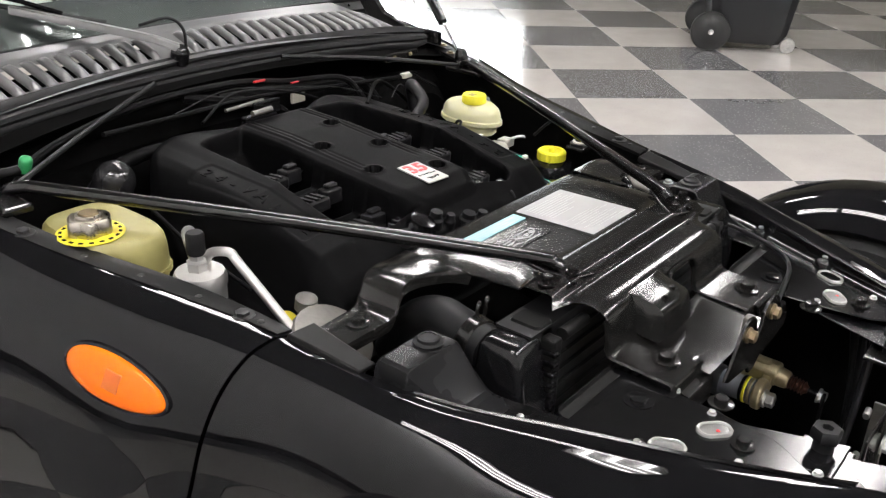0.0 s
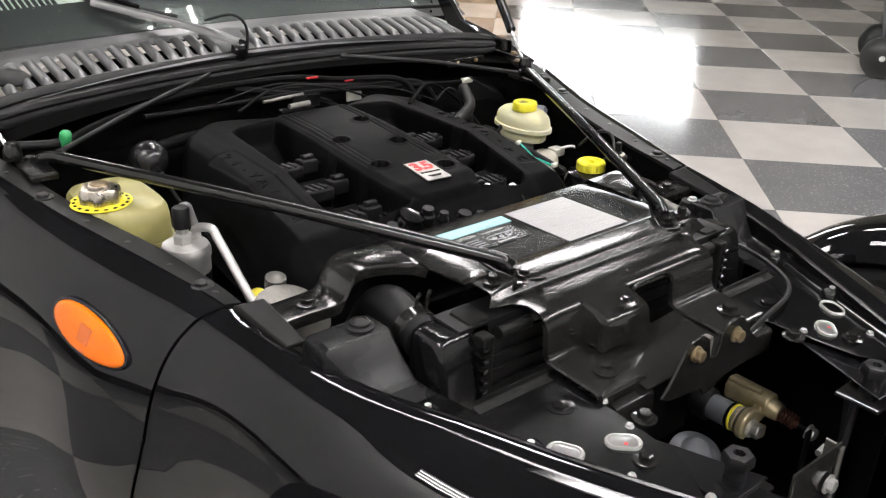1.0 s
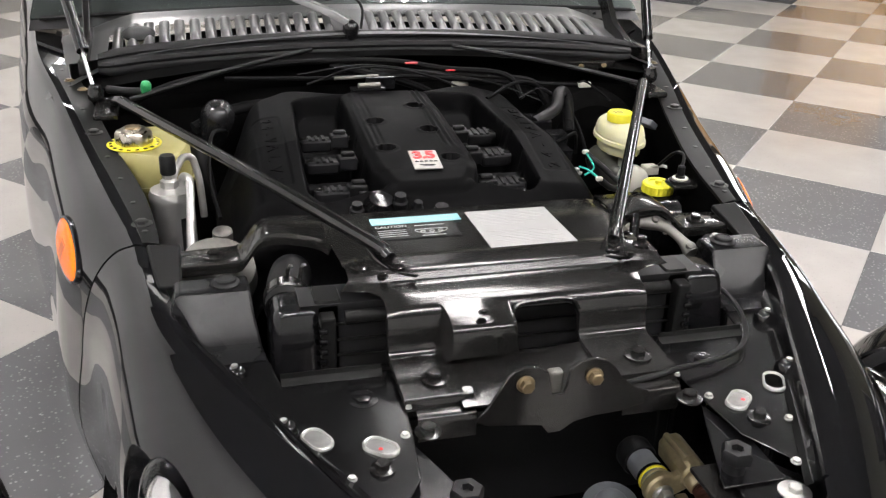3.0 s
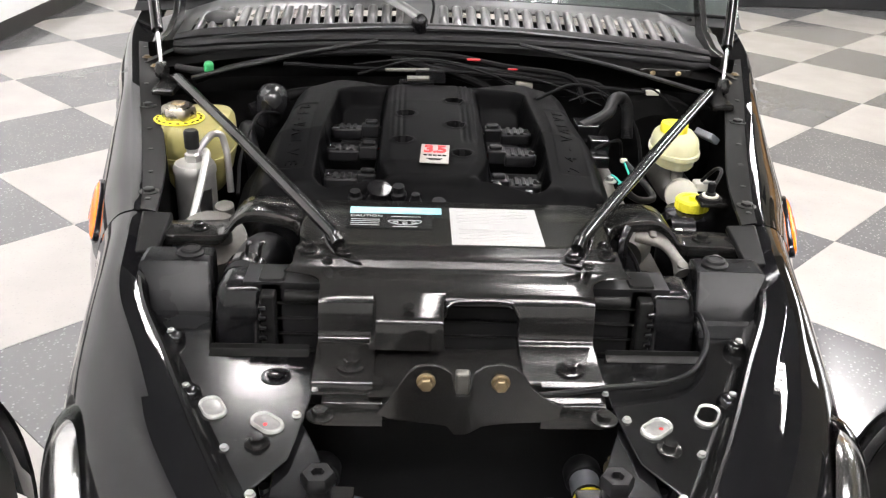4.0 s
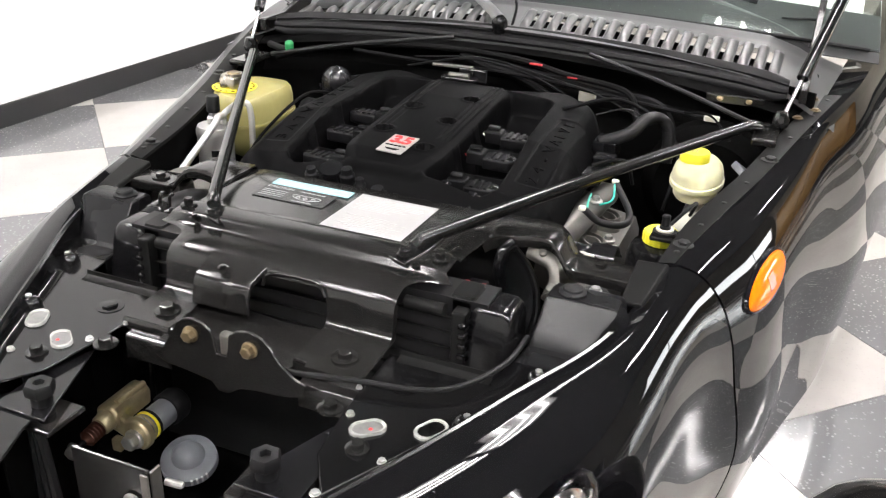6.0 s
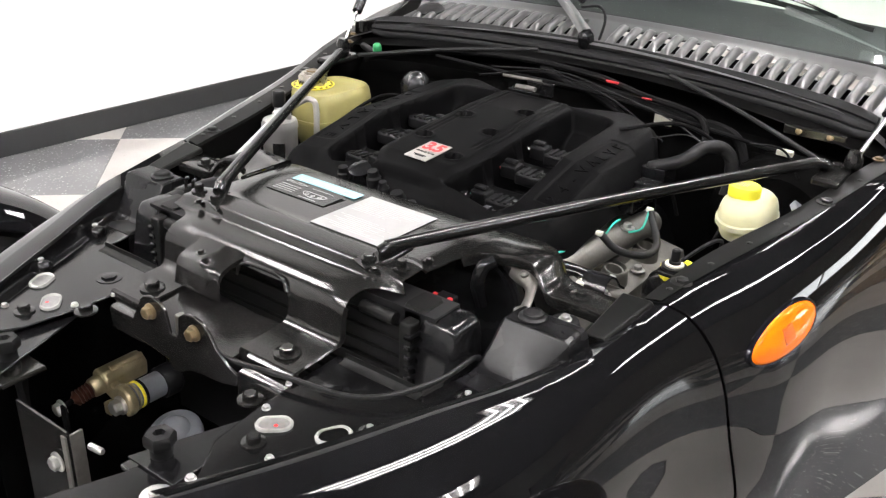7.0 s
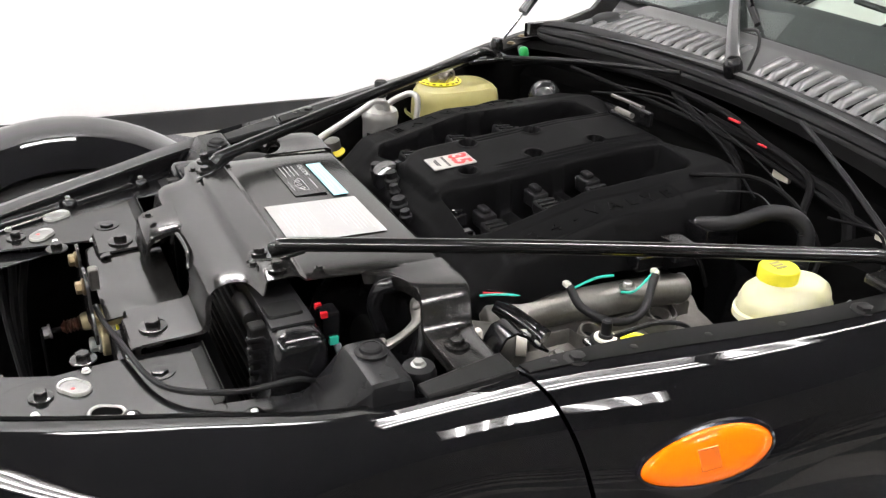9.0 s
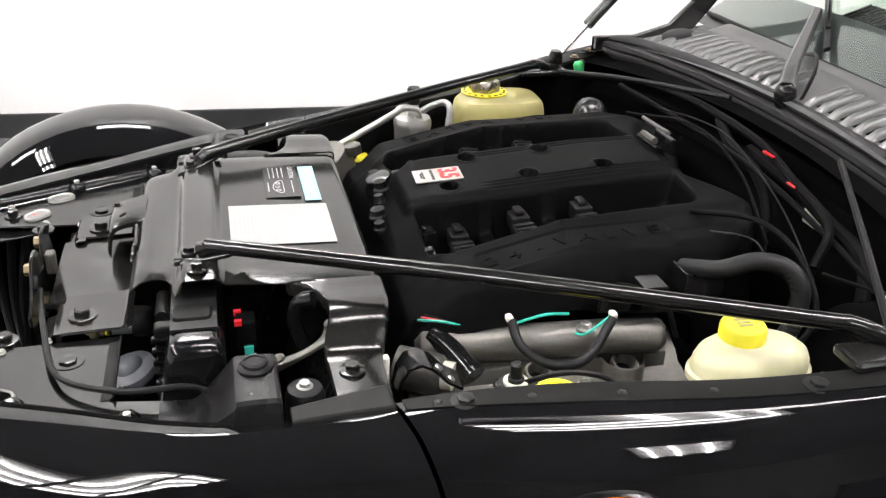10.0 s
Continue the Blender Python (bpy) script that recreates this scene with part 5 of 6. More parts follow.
# bracket with bright cable ends behind the cover
bm = bmesh.new()
box(bm, -0.085, -0.02, 0.585, 0.60, 0.835, 0.852)
box(bm, -0.055, 0.0, 0.598, 0.606, 0.845, 0.868)
bracket = part("cable_bracket", bm, TRAY, car, "small black throttle cable bracket", 0, bevel=0.002)
for a, b in (((-0.11, 0.605, 0.866), (-0.03, 0.608, 0.868)), ((-0.07, 0.588, 0.856), (-0.03, 0.588, 0.857))):
    bm = bmesh.new()
    pipe(bm, [a, b], 0.003 if a[0] < -0.1 else 0.005, 8, 1)
    part("cable_end", bm, ALLOY, bracket, "bare metal cable end")
# cast engine flank on the driver's side
bm = bmesh.new()
sheet(bm, [[(0.20, y, 0.715), (0.24, y, 0.712), (0.262, y, 0.700), (0.272, y, 0.690), (0.318, y, 0.682), (0.326, y, 0.66), (0.33, y, 0.55)] for y in (0.17 + 0.01 * k for k in range(34))])
head = part("cylinder_head", bm, ALLOY, car, "rough cast aluminium cylinder head", solid=0.004)
bm = bmesh.new()
pipe(bm, [(0.236, 0.185, 0.722), (0.243, 0.22, 0.724), (0.256, 0.33, 0.728), (0.268, 0.44, 0.730), (0.272, 0.475, 0.724)], lambda u: 0.019 + 0.002 * math.sin(3.1 * u) - 0.009 * max(0.0, abs(u - 0.5) - 0.42) / 0.08, 20)
part("cam_cover", bm, ALLOY, head, "rounded cast cam cover")
# scalloped wall round the plug wells
rim = []
for k in range(61):
    y = 0.235 + 0.245 * k / 60
    x = 0.2760
    for wy in (0.318, 0.424):
        x = max(x, 0.283 + math.sqrt(max(0.0, 0.024 ** 2 - (y - wy) ** 2)) if abs(y - wy) < 0.024 else 0.0)
    rim.append((x, y))
bm = bmesh.new()
sheet(bm, [[(x, y, 0.680), (x - 0.0005, y, 0.706), (x - 0.002, y, 0.7085), (x - 0.0045, y, 0.7085), (x - 0.006, y, 0.706), (x - 0.007, y, 0.690)] for x, y in rim])
part("scalloped_wall", bm, ALLOY, head, "scalloped casting rim")
for y in (0.318, 0.424):
    bm = bmesh.new()
    lathe(bm, [(0.017, -0.012), (0.0165, 0.008), (0.0150, 0.0105), (0.0125, 0.0105), (0.0115, 0.008), (0.0110, -0.012)], (0.283, y, 0.697), (0.25, 0, 1), 24)
    well = part("plug_well", bm, ALLOY, head)
    bm = bmesh.new()
    lathe(bm, [(0.0112, -0.004), (0.004, -0.003)], (0.283, y, 0.697), (0.25, 0, 1), 20)
    part("well_plug", bm, LOOM, well)
for x, y, z in ((0.272, 0.376, 0.748), (0.300, 0.262, 0.690), (0.300, 0.371, 0.688), (0.262, 0.47, 0.735)):
    bolt("head_bolt", (x, y, z), head, ZINC, 0.0065, 0.009)
bm = bmesh.new()
pipe(bm, [(0.240, 0.205, 0.738), (0.258, 0.216, 0.736), (0.280, 0.228, 0.729), (0.300, 0.238, 0.720)], lambda u: 0.0125 + 0.0015 * (u > 0.86), 18)
elbow = part("hose_elbow", bm, TRAY, head, "glossy black rubber elbow")
for k in range(3):
    bm = bmesh.new()
    pipe(bm, [(0.225, 0.19 + 0.004 * k, 0.752 + 0.003 * k), (0.238, 0.21 + 0.004 * k, 0.756), (0.245, 0.235, 0.753 - 0.002 * k)], 0.0016, 6, 4)
    part("thin_lead", bm, (TEAL, RED_GLOW, LOOM)[k], elbow)
bm = bmesh.new()
lathe(bm, [(0.024, 0), (0.024, 0.05), (0.02, 0.055)], (0.258, 0.16, 0.715), (0.5, 0.9, -0.05), 18)
part("sensor_barrel", bm, ALLOY, head, "short cast barrel")
bm = bmesh.new()
lathe(bm, [(0.016, 0), (0.016, 0.012)], (0.292, 0.205, 0.72), (0.5, 0.9, 0), 14)
part("pale_collar", bm, WHITE_PLASTIC, head)
bm = bmesh.new()
pipe(bm, [(0.275, 0.285, 0.770), (0.300, 0.29, 0.752), (0.330, 0.315, 0.744), (0.330, 0.355, 0.748), (0.298, 0.395, 0.775)], 0.0055, 10)
part("wire_loom", bm, RUBBER, car, "drooping black wiring loom")
for pts in (((0.278, 0.287, 0.768), (0.272, 0.325, 0.772), (0.268, 0.355, 0.768)), ((0.296, 0.393, 0.777), (0.30, 0.365, 0.760), (0.282, 0.36, 0.75))):
    bm = bmesh.new()
    pipe(bm, pts, 0.0017, 6)
    part("teal_wire", bm, TEAL, car, "thin teal wire")
for p in ((0.296, 0.396, 0.778), (0.273, 0.283, 0.772)):
    bm = bmesh.new()
    box(bm, p[0] - 0.006, p[0] + 0.005, p[1] - 0.004, p[1] + 0.004, p[2] - 0.003, p[2] + 0.004)
    part("loom_clip", bm, WHITE_PLASTIC, car, "pale plastic clip", 0, bevel=0.002)
# passenger side castings
bm = bmesh.new()
lathe(bm, [(0.02, 0), (0.05, 0.004), (0.055, 0.03), (0.05, 0.055), (0.02, 0.06)], (-0.345, 0.165, 0.69), (0.1, -0.5, 1), 24)
pump = part("compressor", bm, ALLOY, car, "stained cast aluminium compressor")
for p, r, h in (((-0.318, 0.125, 0.742), 0.012, 0.02), ((-0.365, 0.14, 0.745), 0.009, 0.016), ((-0.33, 0.20, 0.75), 0.014, 0.015)):
    bm = bmesh.new()
    lathe(bm, [(r, 0), (r, h), (r * 0.7, h * 1.2)], p, (0, -0.2, 1), 12)
    part("boss", bm, ALLOY, pump)
bm = bmesh.new()
lathe(bm, [(0.012, 0), (0.012, 0.002)], (-0.345, 0.215, 0.735), (0.1, -0.5, 0.9), 20)
part("yellow_disc", bm, YELLOW_LABEL, pump, "round yellow warning sticker")

# header tank with a pressure cap
tank = bmesh.new()
rings = []
for z, k in ((0.690, 0.62), (0.696, 0.74), (0.715, 0.86), (0.738, 0.95), (0.757, 1.0), (0.766, 1.0), (0.790, 0.985), (0.803, 0.95), (0.810, 0.88)):
    cx, cy = -0.424, 0.472
    out = []
    for q in range(36):
        a = 2 * math.pi * q / 36
        c, d = math.cos(a), math.sin(a)
        ex = abs(c) ** 0.55 * (1 if c > 0 else -1) * 0.058
        ey = abs(d) ** 0.55 * (1 if d > 0 else -1) * 0.084
        dent = 0.018 * max(0, 1 - abs(a - 4.2) / 0.55)
        out.append((cx + ex * k, cy + ey * k + dent, z))
    rings.append(out)
rows = sheet(tank, rings, closed=True)
tank.faces.new(rows[-1])
tank.faces.new(rows[0][::-1])
tank = part("header_tank", tank, AGED, car, "yellowed translucent coolant header tank", smooth=50)
bm = bmesh.new()
sheet(bm, [[(-0.424 + 0.062 * math.cos(a) * abs(math.cos(a)) ** -0.4 if abs(math.cos(a)) > 0.02 else -0.424, 0.472 + 0.088 * math.sin(a) * (abs(math.sin(a)) ** -0.4 if abs(math.sin(a)) > 0.02 else 1), z) for a in (2 * math.pi * k / 36 for k in range(36))] for z in (0.756, 0.762)], closed=True)
part("tank_seam", bm, AGED, tank, solid=0.003)
cap = (-0.451, 0.456, 0.808)
bm = bmesh.new()
lathe(bm, [(0.024, 0), (0.041, 0.003), (0.042, 0.0045), (0.024, 0.006)], cap, (0, 0, 1), 36)
part("caution_ring", bm, YELLOW_LABEL, tank, "round yellow caution sticker")
for k in range(18):
    a = 2 * math.pi * k / 18
    bm = bmesh.new()
    box(bm, 0.034, 0.038, -0.0035, 0.0025, 0.0046, 0.0055, Matrix.Translation(cap) @ Matrix.Rotation(a, 4, "Z"))
    part("ring_print", bm, BLACK_LABEL, tank, "", 0)
bm = bmesh.new()
prof = [(1.0, 0.006), (1.02, 0.012), (1.0, 0.022), (0.9, 0.026), (0.62, 0.026), (0.6, 0.030), (0.4, 0.030), (0.36, 0.026), (0.05, 0.026)]
rings = [[Vector(cap) + Vector(((0.0265 + 0.002 * math.cos(6 * a)) * r * math.cos(a), (0.0265 + 0.002 * math.cos(6 * a)) * r * math.sin(a), h)) for a in (2 * math.pi * k / 48 for k in range(48))] for r, h in prof]
rows = sheet(bm, rings, closed=True)
bm.faces.new(rows[-1])
pcap = part("pressure_cap", bm, WORN, tank, "worn chromed pressure cap")
bm = bmesh.new()
lathe(bm, [(0.013, 0.030), (0.011, 0.032), (0.004, 0.032)], cap, (0, 0, 1), 20)
part("cap_centre", bm, GOLD, pcap, "brassy cap centre")

# air-conditioning receiver with its bent pipes
dx, dy = -0.397, 0.313
bm = bmesh.new()
lathe(bm, [(0.029, 0.56), (0.0315, 0.57), (0.0315, 0.768), (0.033, 0.772), (0.033, 0.780), (0.030, 0.787), (0.012, 0.789)], (dx, dy, 0), (0, 0, 1), 32)
drier = part("receiver_drier", bm, PIPE, car, "bright aluminium receiver drier canister")
bm = bmesh.new()
lathe(bm, [(0.013, 0.786), (0.013, 0.800), (0.009, 0.803), (0.009, 0.812)], (dx - 0.002, dy + 0.002, 0), (0, 0, 1), 6)
part("valve_hex", bm, PIPE, drier)
bm = bmesh.new()
lathe(bm, [(0.0105, 0.810), (0.0115, 0.812), (0.0115, 0.836), (0.0095, 0.839)], (dx - 0.002, dy + 0.002, 0), (0, 0, 1), 18)
part("valve_cap", bm, RUBBER, drier, "black valve cap")
bm = bmesh.new()
pipe(bm, [(-0.384, 0.322, 0.786), (-0.381, 0.318, 0.798), (-0.378, 0.311, 0.806), (-0.373, 0.294, 0.811), (-0.370, 0.284, 0.810), (-0.3695, 0.277, 0.804), (-0.371, 0.235, 0.780), (-0.373, 0.190, 0.755), (-0.374, 0.15, 0.730), (-0.372, 0.12, 0.70)], 0.0060, 12)
part("outlet_pipe", bm, PIPE, drier, "bent white-metal pipe")
bm = bmesh.new()
pipe(bm, [(-0.394, 0.328, 0.797), (-0.388, 0.342, 0.807), (-0.379, 0.360, 0.816), (-0.371, 0.367, 0.8165), (-0.364, 0.370, 0.812), (-0.360, 0.370, 0.798), (-0.356, 0.366, 0.775), (-0.353, 0.36, 0.72)], 0.0056, 12)
part("inlet_pipe", bm, PIPE, drier)
bm = bmesh.new()
sheet(bm, [[(dx + 0.0318 * math.cos(a), dy + 0.0318 * math.sin(a), z) for a in (radians(-70 + 8 * k) for k in range(6))] for z in (0.69, 0.75)])
part("bar_sticker", bm, BLACK_LABEL, drier, "dark striped sticker", solid=0.0004)

# brake fluid reservoir on the master cylinder
bx, by = 0.408, 0.500
bm = bmesh.new()
rings = []
for z, k in ((0.742, 0.80), (0.746, 0.86), (0.761, 0.88), (0.762, 0.98), (0.763, 1.05), (0.770, 1.05), (0.7715, 0.99), (0.782, 0.975), (0.791, 0.91), (0.798, 0.76), (0.8025, 0.55)):
    rings.append([(bx + 0.041 * k * math.cos(a), by + 0.065 * k * math.sin(a), z) for a in (2 * math.pi * q / 36 for q in range(36))])
rows = sheet(bm, rings, closed=True)
bm.faces.new(rows[0][::-1])
bm.faces.new(rows[-1])
brake = part("brake_reservoir", bm, CREAM, car, "milky brake fluid reservoir", smooth=45)
bm = bmesh.new()
lathe(bm, [(0.0220, 0.801), (0.0238, 0.802), (0.0238, 0.815), (0.0222, 0.8175), (0.016, 0.8168), (0.003, 0.8168)], (0.400, 0.490, 0), (0, 0, 1), 32)
bcap = part("cap", bm, YELLOW, brake, "bright yellow screw cap")
bm = bmesh.new()
for k in range(3):
    box(bm, 0.388 + 0.006 * k, 0.392 + 0.006 * k, 0.484, 0.499, 0.8170, 0.8176)
part("cap_print", bm, AGED, bcap, "", 0)
bm = bmesh.new()
lathe(bm, [(0.028, 0), (0.03, 0.01), (0.03, 0.10), (0.024, 0.115), (0.012, 0.125)], (0.418, 0.60, 0.69), (0.02, -1, 0), 24)
cyl = part("master_cylinder", bm, ALLOY, car, "cast aluminium brake master cylinder")
for k in range(2):
    bm = bmesh.new()
    lathe(bm, [(0.010, 0.69), (0.010, 0.725)], (0.418, 0.49 + 0.05 * k, 0), (0, 0, 1), 14)
    part("feed_spout", bm, WHITE_PLASTIC, cyl)
bm = bmesh.new()
lathe(bm, [(0.026, 0.0), (0.028, 0.006), (0.028, 0.024), (0.02, 0.03), (0.008, 0.034)], (0.418, 0.455, 0.70), (-0.2, -1, 0.15), 20)
part("pressure_switch", bm, WHITE_PLASTIC, cyl, "pale round switch")
bm = bmesh.new()
box(bm, 0.435, 0.462, 0.43, 0.455, 0.712, 0.728)
part("connector", bm, WHITE_PLASTIC, cyl, "", 0, bevel=0.003)
bm = bmesh.new()
pipe(bm, [(0.445, 0.44, 0.725), (0.465, 0.41, 0.735), (0.468, 0.38, 0.71), (0.462, 0.36, 0.66)], 0.0028, 8)
part("brake_line", bm, PIPE, cyl, "thin steel brake line")
bm = bmesh.new()
box(bm, -0.012, 0.012, -0.022, 0.022, -0.002, 0.010, pose(0.472, 0.53, 0.778, 0, 35, 25))
part("clear_connector", bm, HORN_GREY, car, "grey plastic connector", 0, bevel=0.002)
bm = bmesh.new()
lathe(bm, [(0.10, 0), (0.115, 0.01), (0.115, 0.05), (0.09, 0.075)], (0.41, 0.70, 0.70), (0, -1, 0), 32)
part("brake_booster", bm, DARK, car, "black brake booster drum")

# power steering reservoir
bm = bmesh.new()
lathe(bm, [(0.045, 0.62), (0.047, 0.63), (0.047, 0.715), (0.040, 0.730), (0.024, 0.735), (0.022, 0.742)], (0.39, 0.30, 0), (0, 0, 1), 28)
ps = part("steering_reservoir", bm, TRAY, car, "black power steering reservoir")
bm = bmesh.new()
rings = []
for r, h in ((1, 0.736), (1, 0.750), (0.92, 0.753), (0.7, 0.7525), (0.68, 0.750), (0.1, 0.750)):
    rings.append([(0.39 + (0.0255 + (0.0014 * (k % 2) if r == 1 else 0)) * r * math.cos(2 * math.pi * k / 40), 0.30 + (0.0255 + (0.0014 * (k % 2) if r == 1 else 0)) * r * math.sin(2 * math.pi * k / 40), h) for k in range(40)])
rows = sheet(bm, rings, closed=True)
bm.faces.new(rows[-1])
pscap = part("cap", bm, YELLOW, ps, "ribbed yellow cap", smooth=20)
bm = bmesh.new()
lathe(bm, [(0.006, 0.750), (0.006, 0.756), (0.003, 0.757)], (0.39, 0.30, 0), (0, 0, 1), 10)
part("cap_centre", bm, YELLOW, pscap)
bm = bmesh.new()
lathe(bm, [(0.017, 0.772), (0.017, 0.776), (0.008, 0.777), (0.008, 0.783), (0.006, 0.784), (0.006, 0.798), (0.004, 0.800)], (0.400, 0.250, 0), (0, 0, 1), 20)
stud = part("rubber_stop", bm, RUBBER, car, "black rubber stop on a stud")
bm = bmesh.new()
lathe(bm, [(0.0085, 0.777), (0.0125, 0.777), (0.0125, 0.7795), (0.0085, 0.7795)], (0.400, 0.250, 0), (0, 0, 1), 20)
part("white_washer", bm, WHITE_PLASTIC, stud, "white washer")
bm = bmesh.new()
box(bm, 0.382, 0.428, 0.232, 0.268, 0.764, 0.772)
part("stop_bracket", bm, SATIN, car, "black bracket beside the fender lip", 0, bevel=0.003)
bm = bmesh.new()
pipe(bm, [(0.40, 0.256, 0.775), (0.425, 0.29, 0.80), (0.43, 0.33, 0.792), (0.42, 0.36, 0.76)], 0.0028, 8)
part("thin_hose", bm, RUBBER, car, "thin black breather hose")

# hoses and looms along the firewall
HOSES = (
    ("heater_hose", RUBBER, 0.0125, ((0.24, 0.505, 0.80), (0.285, 0.524, 0.818), (0.303, 0.558, 0.834), (0.322, 0.585, 0.832), (0.338, 0.596, 0.812), (0.342, 0.592, 0.775), (0.342, 0.585, 0.755)), "fat ribbed black heater hose"),
    ("wire_loom", LOOM, 0.006, ((-0.46, 0.62, 0.83), (-0.38, 0.67, 0.85), (-0.2, 0.715, 0.868), (0.0, 0.725, 0.866), (0.12, 0.715, 0.850), (0.24, 0.69, 0.84), (0.27, 0.66, 0.80)), "black taped wiring loom"),
    ("wire_loom", LOOM, 0.004, ((-0.30, 0.65, 0.86), (-0.15, 0.69, 0.845), (0.05, 0.70, 0.84), (0.25, 0.69, 0.825), (0.40, 0.665, 0.82)), "black taped wiring loom"),
    ("wire_loom", LOOM, 0.0035, ((0.16, 0.55, 0.835), (0.24, 0.60, 0.85), (0.31, 0.62, 0.82), (0.36, 0.60, 0.77), (0.36, 0.5, 0.70)), "black taped wiring loom"),
    ("cross_rod", RUBBER, 0.0042, ((-0.46, 0.60, 0.842), (-0.30, 0.672, 0.868), (-0.13, 0.758, 0.884)), "thin black brace rod"),
    ("cross_rod", RUBBER, 0.0042, ((0.48, 0.595, 0.842), (0.32, 0.672, 0.868), (0.15, 0.758, 0.884)), "thin black brace rod"),
    ("wire", LOOM, 0.0022, ((-0.16, 0.60, 0.858), (-0.05, 0.655, 0.872), (0.08, 0.66, 0.85), (0.20, 0.64, 0.80)), "thin black cable"),
    ("wire", RUBBER, 0.0011, ((0.22, 0.545, 0.835), (0.27, 0.57, 0.845), (0.31, 0.575, 0.825)), "thin grey wire"),
    ("wire", RUBBER, 0.0011, ((-0.17, 0.655, 0.862), (-0.04, 0.69, 0.868), (0.08, 0.685, 0.852), (0.2, 0.66, 0.835), (0.30, 0.64, 0.80)), "thin grey cable"),
    ("wire_loom", LOOM, 0.008, ((-0.10, 0.728, 0.86), (-0.03, 0.71, 0.845), (0.03, 0.715, 0.83), (0.10, 0.70, 0.80), (0.12, 0.69, 0.74)), "black taped wiring loom"),
    ("wire_loom", LOOM, 0.009, ((-0.02, 0.735, 0.84), (0.10, 0.73, 0.835), (0.20, 0.72, 0.825), (0.30, 0.70, 0.82), (0.34, 0.68, 0.77)), "black taped wiring loom"),
    ("heater_hose", LOOM, 0.011, ((-0.36, 0.62, 0.78), (-0.28, 0.66, 0.80), (-0.18, 0.68, 0.80), (-0.1, 0.66, 0.77), (-0.08, 0.63, 0.72)), "black heater hose"),
    ("wire", LOOM, 0.003, ((0.25, 0.42, 0.79), (0.28, 0.43, 0.80), (0.30, 0.455, 0.79), (0.31, 0.47, 0.75)), "thin black cable"),
    ("wire", LOOM, 0.003, ((-0.33, 0.30, 0.74), (-0.34, 0.40, 0.77), (-0.33, 0.52, 0.80), (-0.30, 0.60, 0.78)), "thin black cable"),
    ("wire", LOOM, 0.002, ((0.36, 0.60, 0.845), (0.40, 0.65, 0.83), (0.44, 0.62, 0.80)), "thin black cable"),
)
for name, mat, r, pts, lab in HOSES:
    bm = bmesh.new()
    if name == "heater_hose":
        pipe(bm, pts, lambda u: 0.0108 + 0.0004 * math.sin(u * 300), 14, 16)
    else:
        pipe(bm, pts, r, 8)
    part(name, bm, mat, car, lab)
for p, mat, dims, lab in (((0.057, 0.716, 0.862), RED_GLOW, (0.026, 0.006, 0.004), "red wire connector"), ((0.133, 0.706, 0.848), RED_GLOW, (0.020, 0.005, 0.003), "red wire connector"),
                          ((0.16, 0.728, 0.81), WHITE_PLASTIC, (0.034, 0.006, 0.020), "pale tag on the loom"), ((0.400, 0.664, 0.822), WHITE_PLASTIC, (0.026, 0.012, 0.010), "cream wire connector"),
                          ((0.25, 0.52, 0.79), TRAY, (0.04, 0.05, 0.03), "black connector block"), ((0.262, 0.455, 0.785), TRAY, (0.035, 0.03, 0.025), "black connector block"),
                          ((0.255, 0.41, 0.775), TRAY, (0.03, 0.04, 0.02), "black connector block"), ((0.43, 0.705, 0.850), SATIN, (0.10, 0.01, 0.016), "black bulkhead rail")):
    bm = bmesh.new()
    box(bm, p[0] - dims[0] / 2, p[0] + dims[0] / 2, p[1] - dims[1] / 2, p[1] + dims[1] / 2, p[2] - dims[2] / 2, p[2] + dims[2] / 2)
    part("connector" if "rail" not in lab else "bulkhead_rail", bm, mat, car, lab, 0, bevel=0.002)
for x in (0.405, 0.455):
    bolt("rail_bolt", (x, 0.700, 0.851), car, GOLD, 0.004, 0.003, (0, -1, 0.3), 1.4, "rusty bolt")
bm = bmesh.new()
lathe(bm, [(0.008, -0.01), (0.009, 0), (0.009, 0.008), (0.007, 0.012), (0.003, 0.014)], (-0.434, 0.628, 0.853), (0.1, -0.3, 1), 16)
part("service_cap", bm, GREEN, car, "small green service cap")
bm = bmesh.new()
pipe(bm, [(-0.50, 0.66, 0.845), (-0.46, 0.64, 0.845), (-0.434, 0.63, 0.848)], 0.007, 10)
part("service_pipe", bm, RUBBER, car, "black service pipe")
bm = bmesh.new()
lathe(bm, [(0.024, -0.05), (0.030, -0.02), (0.030, 0.004), (0.024, 0.018), (0.013, 0.027), (0.003, 0.030)], (-0.316, 0.607, 0.805), (0.25, -0.35, 1), 28)
part("accumulator_dome", bm, material("smoky_black_metal", (0.012, 0.012, 0.013), 0.2, grain=0.1, stain=0.2, rough_var=0.08), car, "glossy black domed canister")
bm = bmesh.new()
pipe(bm, [(-0.345, 0.60, 0.74), (-0.36, 0.57, 0.76), (-0.35, 0.54, 0.74), (-0.34, 0.54, 0.66)], 0.014, 12)
part("heater_hose", bm, RUBBER, car, "black heater hose")

